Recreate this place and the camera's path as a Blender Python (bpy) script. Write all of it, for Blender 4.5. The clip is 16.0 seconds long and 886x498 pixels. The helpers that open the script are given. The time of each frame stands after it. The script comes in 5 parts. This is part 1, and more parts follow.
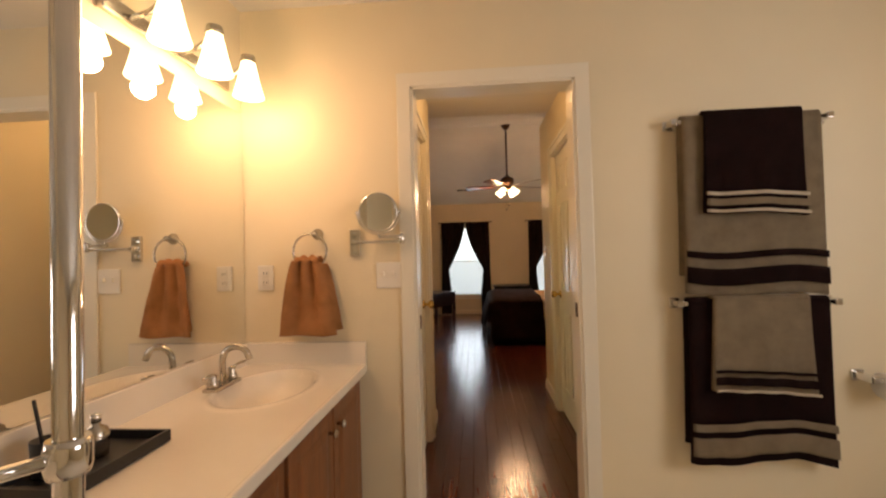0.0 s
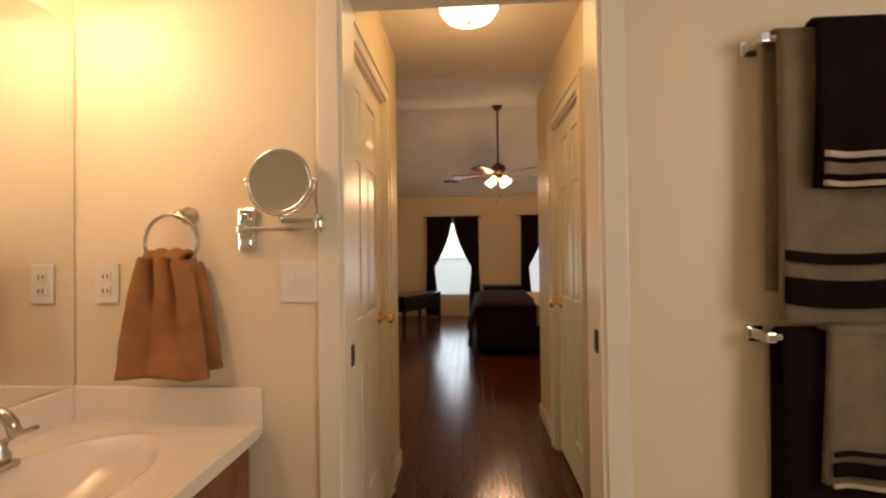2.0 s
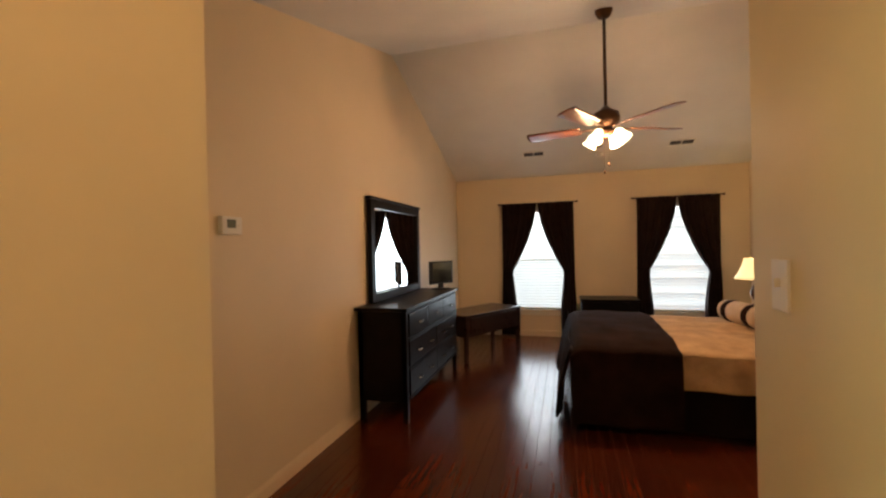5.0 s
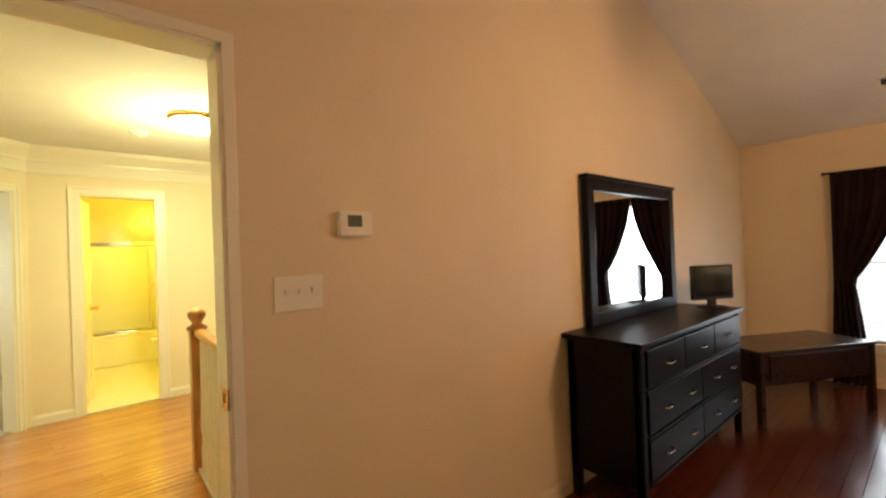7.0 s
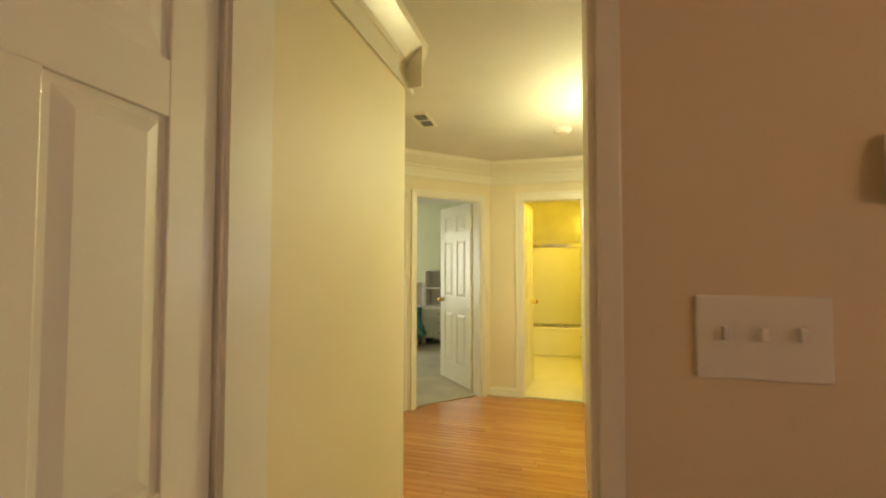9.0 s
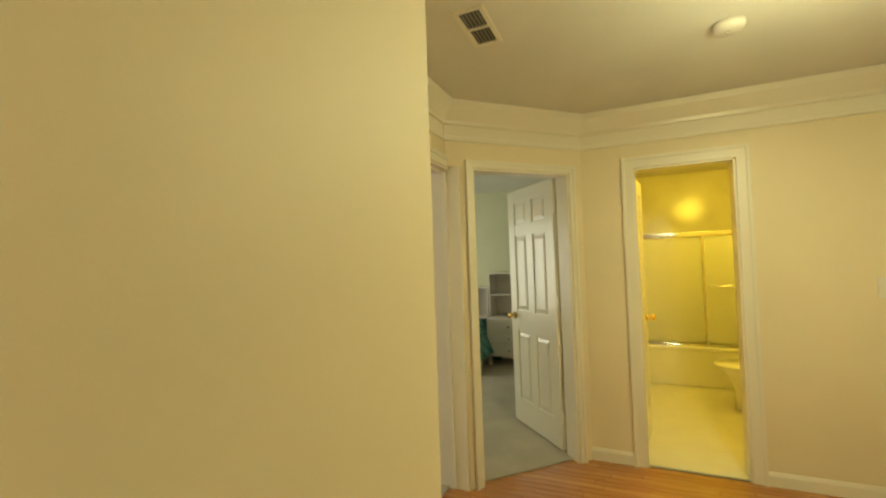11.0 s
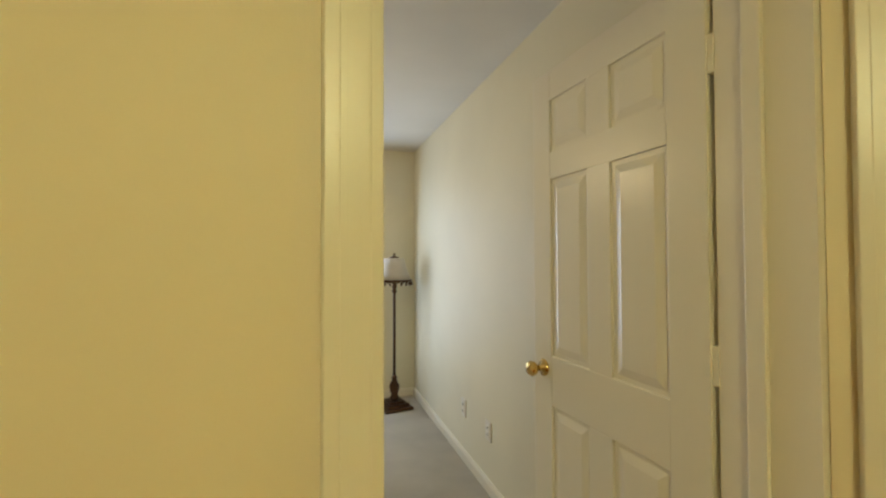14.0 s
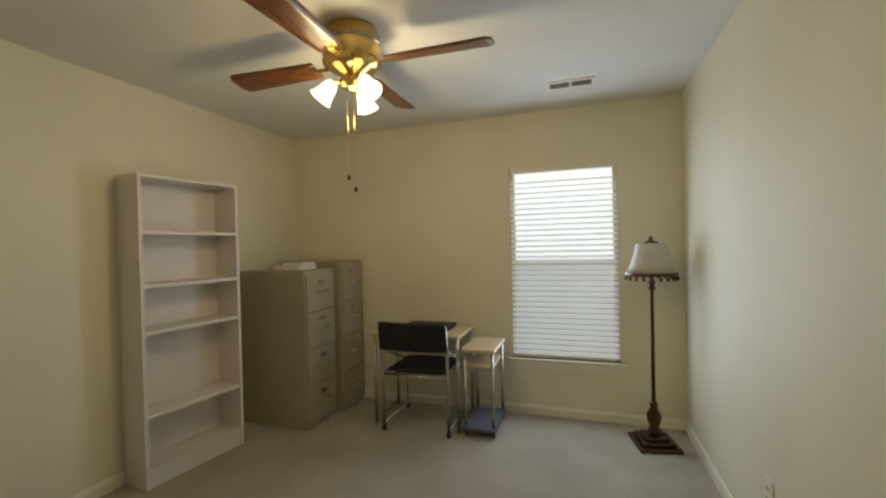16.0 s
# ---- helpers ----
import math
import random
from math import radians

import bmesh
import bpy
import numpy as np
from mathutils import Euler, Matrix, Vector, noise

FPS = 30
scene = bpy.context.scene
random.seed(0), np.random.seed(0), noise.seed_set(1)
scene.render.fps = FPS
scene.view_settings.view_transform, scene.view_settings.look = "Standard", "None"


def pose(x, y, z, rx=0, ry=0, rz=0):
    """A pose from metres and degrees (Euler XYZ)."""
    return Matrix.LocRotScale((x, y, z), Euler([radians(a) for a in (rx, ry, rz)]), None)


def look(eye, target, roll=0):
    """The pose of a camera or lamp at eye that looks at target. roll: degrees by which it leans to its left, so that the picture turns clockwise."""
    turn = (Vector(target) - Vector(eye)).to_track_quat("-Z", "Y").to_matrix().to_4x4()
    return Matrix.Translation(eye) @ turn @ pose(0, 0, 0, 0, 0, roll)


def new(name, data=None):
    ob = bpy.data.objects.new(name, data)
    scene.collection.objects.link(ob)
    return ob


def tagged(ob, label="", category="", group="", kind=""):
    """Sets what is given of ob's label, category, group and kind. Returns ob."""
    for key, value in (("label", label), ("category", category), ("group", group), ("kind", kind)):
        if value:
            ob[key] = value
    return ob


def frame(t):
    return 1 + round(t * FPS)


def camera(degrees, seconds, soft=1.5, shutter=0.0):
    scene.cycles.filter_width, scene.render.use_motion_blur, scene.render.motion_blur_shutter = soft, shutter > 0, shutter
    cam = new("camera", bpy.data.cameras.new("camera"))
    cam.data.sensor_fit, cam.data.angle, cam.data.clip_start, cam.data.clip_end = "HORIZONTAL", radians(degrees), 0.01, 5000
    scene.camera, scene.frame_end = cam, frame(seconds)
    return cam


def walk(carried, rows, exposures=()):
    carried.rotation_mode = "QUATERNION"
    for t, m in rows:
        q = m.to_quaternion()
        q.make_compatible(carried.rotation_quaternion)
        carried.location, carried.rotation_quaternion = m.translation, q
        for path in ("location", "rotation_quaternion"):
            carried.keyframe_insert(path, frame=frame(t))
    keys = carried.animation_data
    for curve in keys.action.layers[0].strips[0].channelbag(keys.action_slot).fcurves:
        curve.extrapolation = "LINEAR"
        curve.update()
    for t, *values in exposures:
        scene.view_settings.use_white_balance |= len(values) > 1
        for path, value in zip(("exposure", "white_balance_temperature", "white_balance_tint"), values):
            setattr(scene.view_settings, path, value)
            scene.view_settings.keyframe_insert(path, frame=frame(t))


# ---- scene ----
cam = camera(93.4, 16.0, soft=2.3)
PATH = [
    (0, (0.618, -1.9, 1.237), (0.462, 0.094, 1.278), -1.5),
    (0.5, (0.643, -1.796, 1.237), (0.562, 0.203, 1.259), -2.1),
    (1, (0.652, -1.623, 1.211), (0.634, 0.377, 1.206), -2.4),
    (1.5, (0.63, -1.425, 1.229), (0.594, 0.574, 1.238), -1.3),
    (2, (0.703, -1.184, 1.238), (0.583, 0.812, 1.263), -0.7),
    (2.5, (0.745, -0.9, 1.235), (0.597, 1.095, 1.257), 0.1),
    (3, (0.739, -0.575, 1.24), (0.615, 1.421, 1.239), 0.9),
    (3.2, (0.776, -0.388, 1.229), (0.633, 1.607, 1.215), 0.8),
    (5.3, (0.774, 0.98, 1.384), (0.119, 2.87, 1.38), -1.2),
    (5.5, (0.78, 1.098, 1.39), (0.053, 2.961, 1.388), -1.1),
    (6, (0.779, 1.401, 1.38), (-0.188, 3.152, 1.388), -2.1),
    (6.5, (0.695, 1.625, 1.361), (-0.528, 3.208, 1.376), -2.4),
    (7, (0.553, 1.786, 1.383), (-0.982, 3.067, 1.395), -2.1),
    (7.5, (0.434, 1.917, 1.411), (-1.395, 2.727, 1.406), -1.5),
    (8, (0.256, 1.986, 1.372), (-1.713, 2.334, 1.419), -0.8),
    (8.5, (0.062, 1.996, 1.352), (-1.935, 1.923, 1.423), -0.1),
    (9, (-0.149, 2.035, 1.365), (-2.077, 1.505, 1.437), 0.1),
    (11.3, (-1.55, 1.593, 1.425), (-3.349, 0.721, 1.482), -1.3),
    (11.5, (-1.653, 1.587, 1.425), (-3.417, 0.644, 1.469), -0.6),
    (12, (-1.91, 1.551, 1.43), (-3.53, 0.378, 1.428), 0.1),
    (12.5, (-2.18, 1.448, 1.428), (-3.63, 0.071, 1.384), 1.0),
    (13, (-2.452, 1.375, 1.417), (-3.659, -0.219, 1.353), 0.5),
    (13.6, (-2.775, 1.252, 1.455), (-3.632, -0.554, 1.387), -1.0),
    (14, (-2.974, 1.171, 1.352), (-3.582, -0.734, 1.394), -0.2),
    (14.5, (-3.142, 1.023, 1.342), (-3.405, -0.964, 1.405), -0.5),
    (15, (-3.270, 0.861, 1.335), (-3.229, -1.138, 1.39), -0.5),
    (15.5, (-3.32, 0.675, 1.302), (-2.972, -1.294, 1.347), -0.5),
    (16, (-3.276, 0.504, 1.37), (-2.64, -1.392, 1.352), -1.4),
]
walk(cam, [(t, look(eye, target, roll)) for t, eye, target, roll in PATH],
     exposures=[(0, -0.28), (3.2, -0.32), (5.3, 0.14), (6.5, 0.42), (7.5, 0.27), (8.5, -0.08), (9.0, -0.22), (11.3, -0.66), (13.0, -0.76), (14.0, -0.86), (14.5, -0.95), (16.0, -1.28)])

# ---------------------------------------------------------------- light
world = bpy.data.worlds.new("sky_world")
scene.world = world
world.use_nodes = True
wn = world.node_tree.nodes
sky = wn.new("ShaderNodeTexSky")
sky.sky_type, sky.sun_disc, sky.sun_elevation, sky.sun_rotation = "NISHITA", False, radians(40), radians(200)
world.node_tree.links.new(sky.outputs[0], wn["Background"].inputs[0])
wn["Background"].inputs[1].default_value = 0.10


def lamp(name, at, watts, colour, radius=0.05):
    data = bpy.data.lights.new(name, "POINT")
    data.energy, data.color, data.shadow_soft_size = watts, colour, radius
    ob = new(name, data)
    ob.location = at
    return ob


def panel_light(name, at, target, w, h, watts, colour=(0.80, 0.90, 1.0)):
    data = bpy.data.lights.new(name, "AREA")
    data.shape, data.size, data.size_y, data.energy, data.color = "RECTANGLE", w, h, watts, colour
    ob = new(name, data)
    ob.matrix_world = look(at, target)
    return ob


WARM = (1.0, 0.54, 0.29)
for y, watts in ((-0.66, 6.5), (-0.43, 5.5), (-0.20, 2.4)):
    lamp("vanity_glow", (-0.33, y, 1.905), watts, WARM, 0.04)
lamp("hall_glow", (0.72, 0.72, 2.20), 6.0, (1.0, 0.50, 0.18), 0.10)
lamp("bedroom_fan_glow", (1.105, 4.28, 2.09), 52, (1.0, 0.58, 0.31), 0.10)
lamp("bedside_glow", (2.75, 6.05, 1.12), 5, (1.0, 0.66, 0.26))
lamp("landing_glow", (-2.95, 2.39, 2.02), 40, (0.97, 0.93, 0.46), 0.12)
# Unseen panel added below the dome to boost its light on the floor.
panel_light("landing_dome_fill", (-2.95, 2.39, 2.29), (-2.95, 2.391, 0), 0.28, 0.28, 23, (0.97, 0.93, 0.46))
lamp("small_bath_glow", (-5.60, 2.55, 2.15), 44, (1.0, 0.76, 0.06), 0.15)
lamp("office_fan_glow", (-2.25, -1.26, 1.98), 29, (1.0, 0.80, 0.46), 0.08)
panel_light("bedroom_daylight", (0.38, 7.17, 1.15), (0.38, 0, 0.9), 0.80, 1.45, 13)
panel_light("bedroom_daylight", (2.22, 7.17, 1.15), (2.22, 0, 0.9), 0.80, 1.45, 13)
panel_light("office_daylight", (-3.13, -2.79, 1.20), (-3.13, 3, 0.9), 0.76, 1.45, 33, (0.62, 0.78, 1.0))
panel_light("child_room_daylight", (-5.6, -2.20, 1.3), (-5.6, 3, 1.0), 1.0, 1.3, 40, (1.0, 1.0, 0.78))
panel_light("bath_daylight", (2.86, -1.6, 1.5), (0, -1.0, 1.2), 1.0, 1.0, 23, (1.0, 0.87, 0.81))
# Added lamp, out of view, brightens the pink room, which has no window.
panel_light("pink_room_fill", (-6.6, 6.00, 1.4), (-5.6, 4.4, 1.0), 1.2, 1.3, 40, (1.0, 0.96, 0.92))


# ---------------------------------------------------------------- materials
def mat(name, colour, rough=0.6, metal=0.0, scale=6.0, vary=0.06, bump=0.05, fine=120.0, stretch=(1, 1, 1), per="", coat=0.0, second=None):
    m = bpy.data.materials.new(name)
    m.use_nodes = True
    nt = m.node_tree
    n, l = nt.nodes, nt.links
    b = n["Principled BSDF"]
    b.inputs["Roughness"].default_value, b.inputs["Metallic"].default_value = rough, metal
    b.inputs["Coat Weight"].default_value = coat
    b.inputs["Coat Roughness"].default_value = 0.12
    tc, mp = n.new("ShaderNodeTexCoord"), n.new("ShaderNodeMapping")
    mp.inputs["Scale"].default_value = stretch
    l.new(tc.outputs["Object"], mp.inputs[0])
    big, small = n.new("ShaderNodeTexNoise"), n.new("ShaderNodeTexNoise")
    big.inputs["Scale"].default_value, small.inputs["Scale"].default_value = scale, fine
    big.inputs["Detail"].default_value = 5
    l.new(mp.outputs[0], big.inputs[0]), l.new(mp.outputs[0], small.inputs[0])
    ramp = n.new("ShaderNodeValToRGB")
    lo = second or tuple(c * (1 - 2 * vary) for c in colour)
    hi = colour if second else tuple(min(1, c * (1 + vary)) for c in colour)
    ramp.color_ramp.elements[0].color, ramp.color_ramp.elements[1].color = (*lo, 1), (*hi, 1)
    ramp.color_ramp.elements[0].position, ramp.color_ramp.elements[1].position = 0.3, 0.7
    if per:
        info = n.new("ShaderNodeObjectInfo" if per == "object" else "ShaderNodeNewGeometry")
        mix = n.new("ShaderNodeMath")
        mix.operation = "MULTIPLY_ADD"
        l.new(info.outputs["Random" if per == "object" else "Random Per Island"], mix.inputs[0])
        mix.inputs[1].default_value = 0.30
        add = n.new("ShaderNodeMath")
        add.operation = "SUBTRACT"
        l.new(big.outputs["Fac"], add.inputs[0])
        add.inputs[1].default_value = 0.15
        l.new(add.outputs[0], mix.inputs[2])
        l.new(mix.outputs[0], ramp.inputs[0])
    else:
        l.new(big.outputs["Fac"], ramp.inputs[0])
    l.new(ramp.outputs[0], b.inputs["Base Color"])
    r = n.new("ShaderNodeMapRange")
    r.inputs["To Min"].default_value, r.inputs["To Max"].default_value = max(0.02, rough - 0.025), min(1, rough + 0.025)
    l.new(big.outputs["Fac"], r.inputs[0]), l.new(r.outputs[0], b.inputs["Roughness"])
    if bump:
        bp = n.new("ShaderNodeBump")
        bp.inputs["Strength"].default_value, bp.inputs["Distance"].default_value = bump, 0.01
        l.new(small.outputs["Fac"], bp.inputs["Height"]), l.new(bp.outputs[0], b.inputs["Normal"])
    return m


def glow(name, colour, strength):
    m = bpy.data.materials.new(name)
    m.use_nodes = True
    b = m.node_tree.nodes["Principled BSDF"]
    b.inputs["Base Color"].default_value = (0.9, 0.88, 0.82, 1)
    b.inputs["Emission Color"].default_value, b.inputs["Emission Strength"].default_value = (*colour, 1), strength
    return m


def mirror_mat(name):
    m = bpy.data.materials.new(name)
    m.use_nodes = True
    b = m.node_tree.nodes["Principled BSDF"]
    b.inputs["Base Color"].default_value = (0.86, 0.87, 0.85, 1)
    b.inputs["Metallic"].default_value, b.inputs["Roughness"].default_value = 1.0, 0.01
    return m


def glass_mat(name, colour=(1, 1, 1), rough=0.0, alpha=0.15):
    m = bpy.data.materials.new(name)
    m.use_nodes = True
    n, l = m.node_tree.nodes, m.node_tree.links
    b = n["Principled BSDF"]
    b.inputs["Base Color"].default_value, b.inputs["Roughness"].default_value = (*colour, 1), rough + 0.03
    t, mix = n.new("ShaderNodeBsdfTransparent"), n.new("ShaderNodeMixShader")
    t.inputs[0].default_value = (*colour, 1)
    mix.inputs[0].default_value = alpha
    l.new(t.outputs[0], mix.inputs[1]), l.new(b.outputs[0], mix.inputs[2])
    l.new(mix.outputs[0], n["Material Output"].inputs[0])
    return m


M_WALL = mat("cream_wall_paint", (0.80, 0.70, 0.50), 0.55, scale=1.6, vary=0.025, bump=0.03, fine=260)
M_BEDWALL = mat("tan_wall_paint", (0.74, 0.61, 0.42), 0.6, scale=1.4, vary=0.025, bump=0.03, fine=260)
M_OFFICE = mat("pale_cream_wall_paint", (0.78, 0.73, 0.57), 0.6, scale=1.6, vary=0.03, bump=0.03, fine=260)
M_CHILD = mat("pale_green_wall_paint", (0.68, 0.68, 0.48), 0.6, scale=1.6, vary=0.03, bump=0.1, fine=260)
M_CEIL = mat("ceiling_paint", (0.76, 0.73, 0.67), 0.8, scale=2, vary=0.03, bump=0.22, fine=190)
M_TRIM = mat("white_gloss_paint", (0.81, 0.76, 0.64), 0.30, scale=1.2, vary=0.008, bump=0.03, fine=60)
M_PLANK = mat("cherry_floor_plank", (0.100, 0.022, 0.007), 0.20, scale=5, fine=60, stretch=(9, 0.8, 1), bump=0.04, per="object", coat=0.08, second=(0.058, 0.012, 0.005))
M_PLANKS = mat("cherry_floor_planks", (0.100, 0.022, 0.007), 0.20, scale=5, fine=60, stretch=(9, 0.8, 1), bump=0.04, per="island", coat=0.08, second=(0.058, 0.012, 0.005))
M_OAK = mat("oak_floor_plank", (0.50, 0.22, 0.055), 0.22, scale=5, fine=60, stretch=(9, 0.8, 1), bump=0.04, per="object", coat=0.4, second=(0.36, 0.14, 0.035))
M_OAKS = mat("oak_floor_planks", (0.50, 0.22, 0.055), 0.22, scale=5, fine=60, stretch=(9, 0.8, 1), bump=0.04, per="island", coat=0.4, second=(0.36, 0.14, 0.035))
M_SUB = mat("dark_joint", (0.05, 0.02, 0.01), 0.9)
M_CARPET = mat("beige_carpet", (0.56, 0.50, 0.40), 0.95, scale=3, vary=0.07, bump=0.9, fine=420)
M_VINYL = mat("pale_vinyl_floor", (0.74, 0.70, 0.58), 0.3, scale=4, vary=0.03)
M_OAKTRIM = mat("honey_oak_wood", (0.46, 0.21, 0.055), 0.32, scale=6, stretch=(6, 6, 1), vary=0.14, coat=0.2)
M_CABINET = mat("brown_cabinet_wood", (0.22, 0.085, 0.030), 0.38, scale=5, stretch=(8, 8, 1), vary=0.16, bump=0.08)
M_DARK = mat("espresso_wood", (0.0055, 0.0035, 0.0032), 0.34, scale=6, stretch=(2, 8, 2), vary=0.2, coat=0.0)
M_DARK.node_tree.nodes["Principled BSDF"].inputs["Specular IOR Level"].default_value = 0.15
M_DESK = mat("dark_walnut_wood", (0.026, 0.010, 0.006), 0.28, scale=6, stretch=(8, 1, 2), vary=0.2, coat=0.2)
M_BLADE = mat("walnut_blade", (0.17, 0.060, 0.020), 0.30, scale=7, stretch=(1.2, 9, 2), vary=0.32, coat=0.2)
M_COUNTER = mat("cultured_marble", (0.82, 0.75, 0.64), 0.18, scale=3, vary=0.03, bump=0.0, coat=0.3)
M_CHROME = mat("chrome", (0.78, 0.78, 0.78), 0.10, 1.0, vary=0.02, bump=0.0)
M_NICKEL = mat("brushed_nickel", (0.55, 0.52, 0.47), 0.26, 1.0, vary=0.04, bump=0.02)
M_BRASS = mat("polished_brass", (0.78, 0.55, 0.20), 0.16, 1.0, vary=0.04, bump=0.0)
M_BRONZE = mat("dark_bronze", (0.10, 0.052, 0.028), 0.32, 0.8, vary=0.15)
M_PLASTIC = mat("white_plastic", (0.80, 0.76, 0.68), 0.35, vary=0.01, bump=0)
M_SLOT = mat("shadow_slot", (0.05, 0.045, 0.04), 0.7, vary=0.02, bump=0)
M_LCD = mat("grey_display", (0.10, 0.12, 0.09), 0.2, vary=0.02, bump=0)
M_TAUPE = mat("taupe_terry", (0.30, 0.235, 0.155), 0.95, scale=14, vary=0.10, bump=1.0, fine=380)
M_CHOC = mat("chocolate_terry", (0.017, 0.0065, 0.006), 0.95, scale=14, vary=0.15, bump=1.0, fine=380)
M_CREAMBAND = mat("cream_woven_band", (0.55, 0.47, 0.35), 0.9, scale=14, vary=0.08, bump=0.7, fine=300)
M_TAN = mat("caramel_terry", (0.50, 0.235, 0.095), 0.95, scale=14, vary=0.10, bump=1.0, fine=380)
M_TANBAND = mat("caramel_woven_band", (0.46, 0.21, 0.085), 0.8, scale=30, vary=0.08, bump=0.3, fine=300)
M_CURTAIN = mat("chocolate_curtain", (0.020, 0.010, 0.008), 0.85, scale=8, vary=0.15, bump=0.2, fine=300)
M_THROW = mat("brown_plush_throw", (0.020, 0.0085, 0.006), 0.9, scale=7, vary=0.22, bump=0.8, fine=160)
M_QUILT = mat("beige_quilt", (0.55, 0.38, 0.22), 0.9, scale=6, vary=0.16, bump=0.6, fine=60)
M_BEDSKIRT = mat("black_bed_base", (0.012, 0.008, 0.007), 0.8, vary=0.1)
M_PILLOW = mat("cream_satin", (0.58, 0.45, 0.31), 0.5, scale=6, vary=0.1, bump=0.2)
for cloth in (M_THROW, M_CURTAIN, M_BEDSKIRT, M_CHOC, M_TAUPE, M_TAN, M_QUILT):
    cloth.node_tree.nodes["Principled BSDF"].inputs["Specular IOR Level"].default_value = 0.12
M_SHADE = glow("lit_frosted_glass", (1.0, 0.80, 0.45), 6.0)
M_DOME = glow("lit_dome_glass", (1.0, 0.86, 0.50), 4.5)
M_LAMPSHADE = glow("lit_fabric_shade", (1.0, 0.72, 0.30), 1.1)
M_MIRROR = mirror_mat("silvered_mirror")
M_GLASS = glass_mat("clear_glass")
M_FROST = glass_mat("obscure_shower_glass", (0.9, 0.9, 0.85), 0.25, 0.45)
# Slats emit a pale blue of their own, standing in for daylight through them.
M_BLIND = glow("blind_slat_daylight_glow", (0.74, 0.86, 1.0), 0.34)
M_SKYCARD = glow("overcast_sky", (0.86, 0.94, 1.0), 2.2)
# Glowing card: haze over distant trees is put into its pale blue colour.
M_HAZE = glow("tree_card_haze_glow", (0.62, 0.76, 0.90), 0.48)
M_ROLL = mat("tissue_paper", (0.78, 0.76, 0.72), 0.95, vary=0.02, bump=0.3)
M_SCREEN = mat("black_gloss_screen", (0.008, 0.009, 0.012), 0.10, vary=0.02, bump=0)
M_BLACK = mat("black_plastic", (0.015, 0.014, 0.014), 0.45, vary=0.05)
M_FABRIC = mat("black_seat_fabric", (0.012, 0.011, 0.012), 0.9, vary=0.1, bump=0.5, fine=300)
M_STEEL = mat("putty_steel", (0.36, 0.31, 0.215), 0.42, scale=3, vary=0.04, bump=0.04)
M_SHELF = mat("white_laminate", (0.74, 0.68, 0.62), 0.4, vary=0.02, bump=0.02)
M_LIGHTWOOD = mat("light_maple_laminate", (0.60, 0.46, 0.26), 0.35, scale=5, stretch=(1, 8, 1), vary=0.08)
M_WHITE = mat("white_porcelain", (0.83, 0.81, 0.74), 0.12, vary=0.01, bump=0, coat=0.4)
M_TEAL = mat("teal_pattern_quilt", (0.20, 0.46, 0.44), 0.9, scale=17, second=(0.008, 0.075, 0.10), bump=0.5)
M_BLUE = mat("blue_pillow", (0.005, 0.12, 0.22), 0.9, vary=0.1, bump=0.3)
M_PINK = mat("pink_bedding", (0.70, 0.16, 0.16), 0.9, vary=0.15, bump=0.3)
M_GREYSHADE = mat("ivory_fabric_shade", (0.58, 0.53, 0.46), 0.9, vary=0.05, bump=0.3, fine=300)
M_VENT = mat("grey_vent_metal", (0.20, 0.19, 0.18), 0.5, vary=0.02, bump=0)
M_TILE = mat("glazed_wall_tile", (0.74, 0.70, 0.56), 0.18, scale=4, vary=0.04, bump=0.02)
M_PAPER = mat("printed_paper", (0.20, 0.30, 0.42), 0.6, scale=5, vary=0.3, bump=0)


# ---------------------------------------------------------------- mesh tools
def box(bm, x0, x1, y0, y1, z0, z1, bevel=0.0):
    geo = bmesh.ops.create_cube(bm, size=1)
    vs = geo["verts"]
    for v in vs:
        v.co = Vector(((x0 + x1) / 2 + v.co.x * (x1 - x0), (y0 + y1) / 2 + v.co.y * (y1 - y0), (z0 + z1) / 2 + v.co.z * (z1 - z0)))
    if bevel:
        es = list({e for v in vs for e in v.link_edges})
        bmesh.ops.bevel(bm, geom=es, offset=bevel, segments=2, profile=0.6, affect="EDGES")
    return bm


def boxes(*specs, bevel=0.0):
    bm = bmesh.new()
    for s in specs:
        box(bm, *s, bevel=bevel)
    return bm


def lathe(profile, seg=24, bm=None, m=None):
    bm = bm or bmesh.new()
    m = m or Matrix()
    rings = []
    for r, z in profile:
        rings.append([bm.verts.new(m @ Vector((r * math.cos(2 * math.pi * i / seg), r * math.sin(2 * math.pi * i / seg), z))) for i in range(seg)])
    for a, b in zip(rings, rings[1:]):
        for i in range(seg):
            f = bm.faces.new((a[i], a[(i + 1) % seg], b[(i + 1) % seg], b[i]))
            f.smooth = True
    for ring, flip in ((rings[0], True), (rings[-1], False)):
        bm.faces.new(ring[::-1] if flip else ring)
    return bm


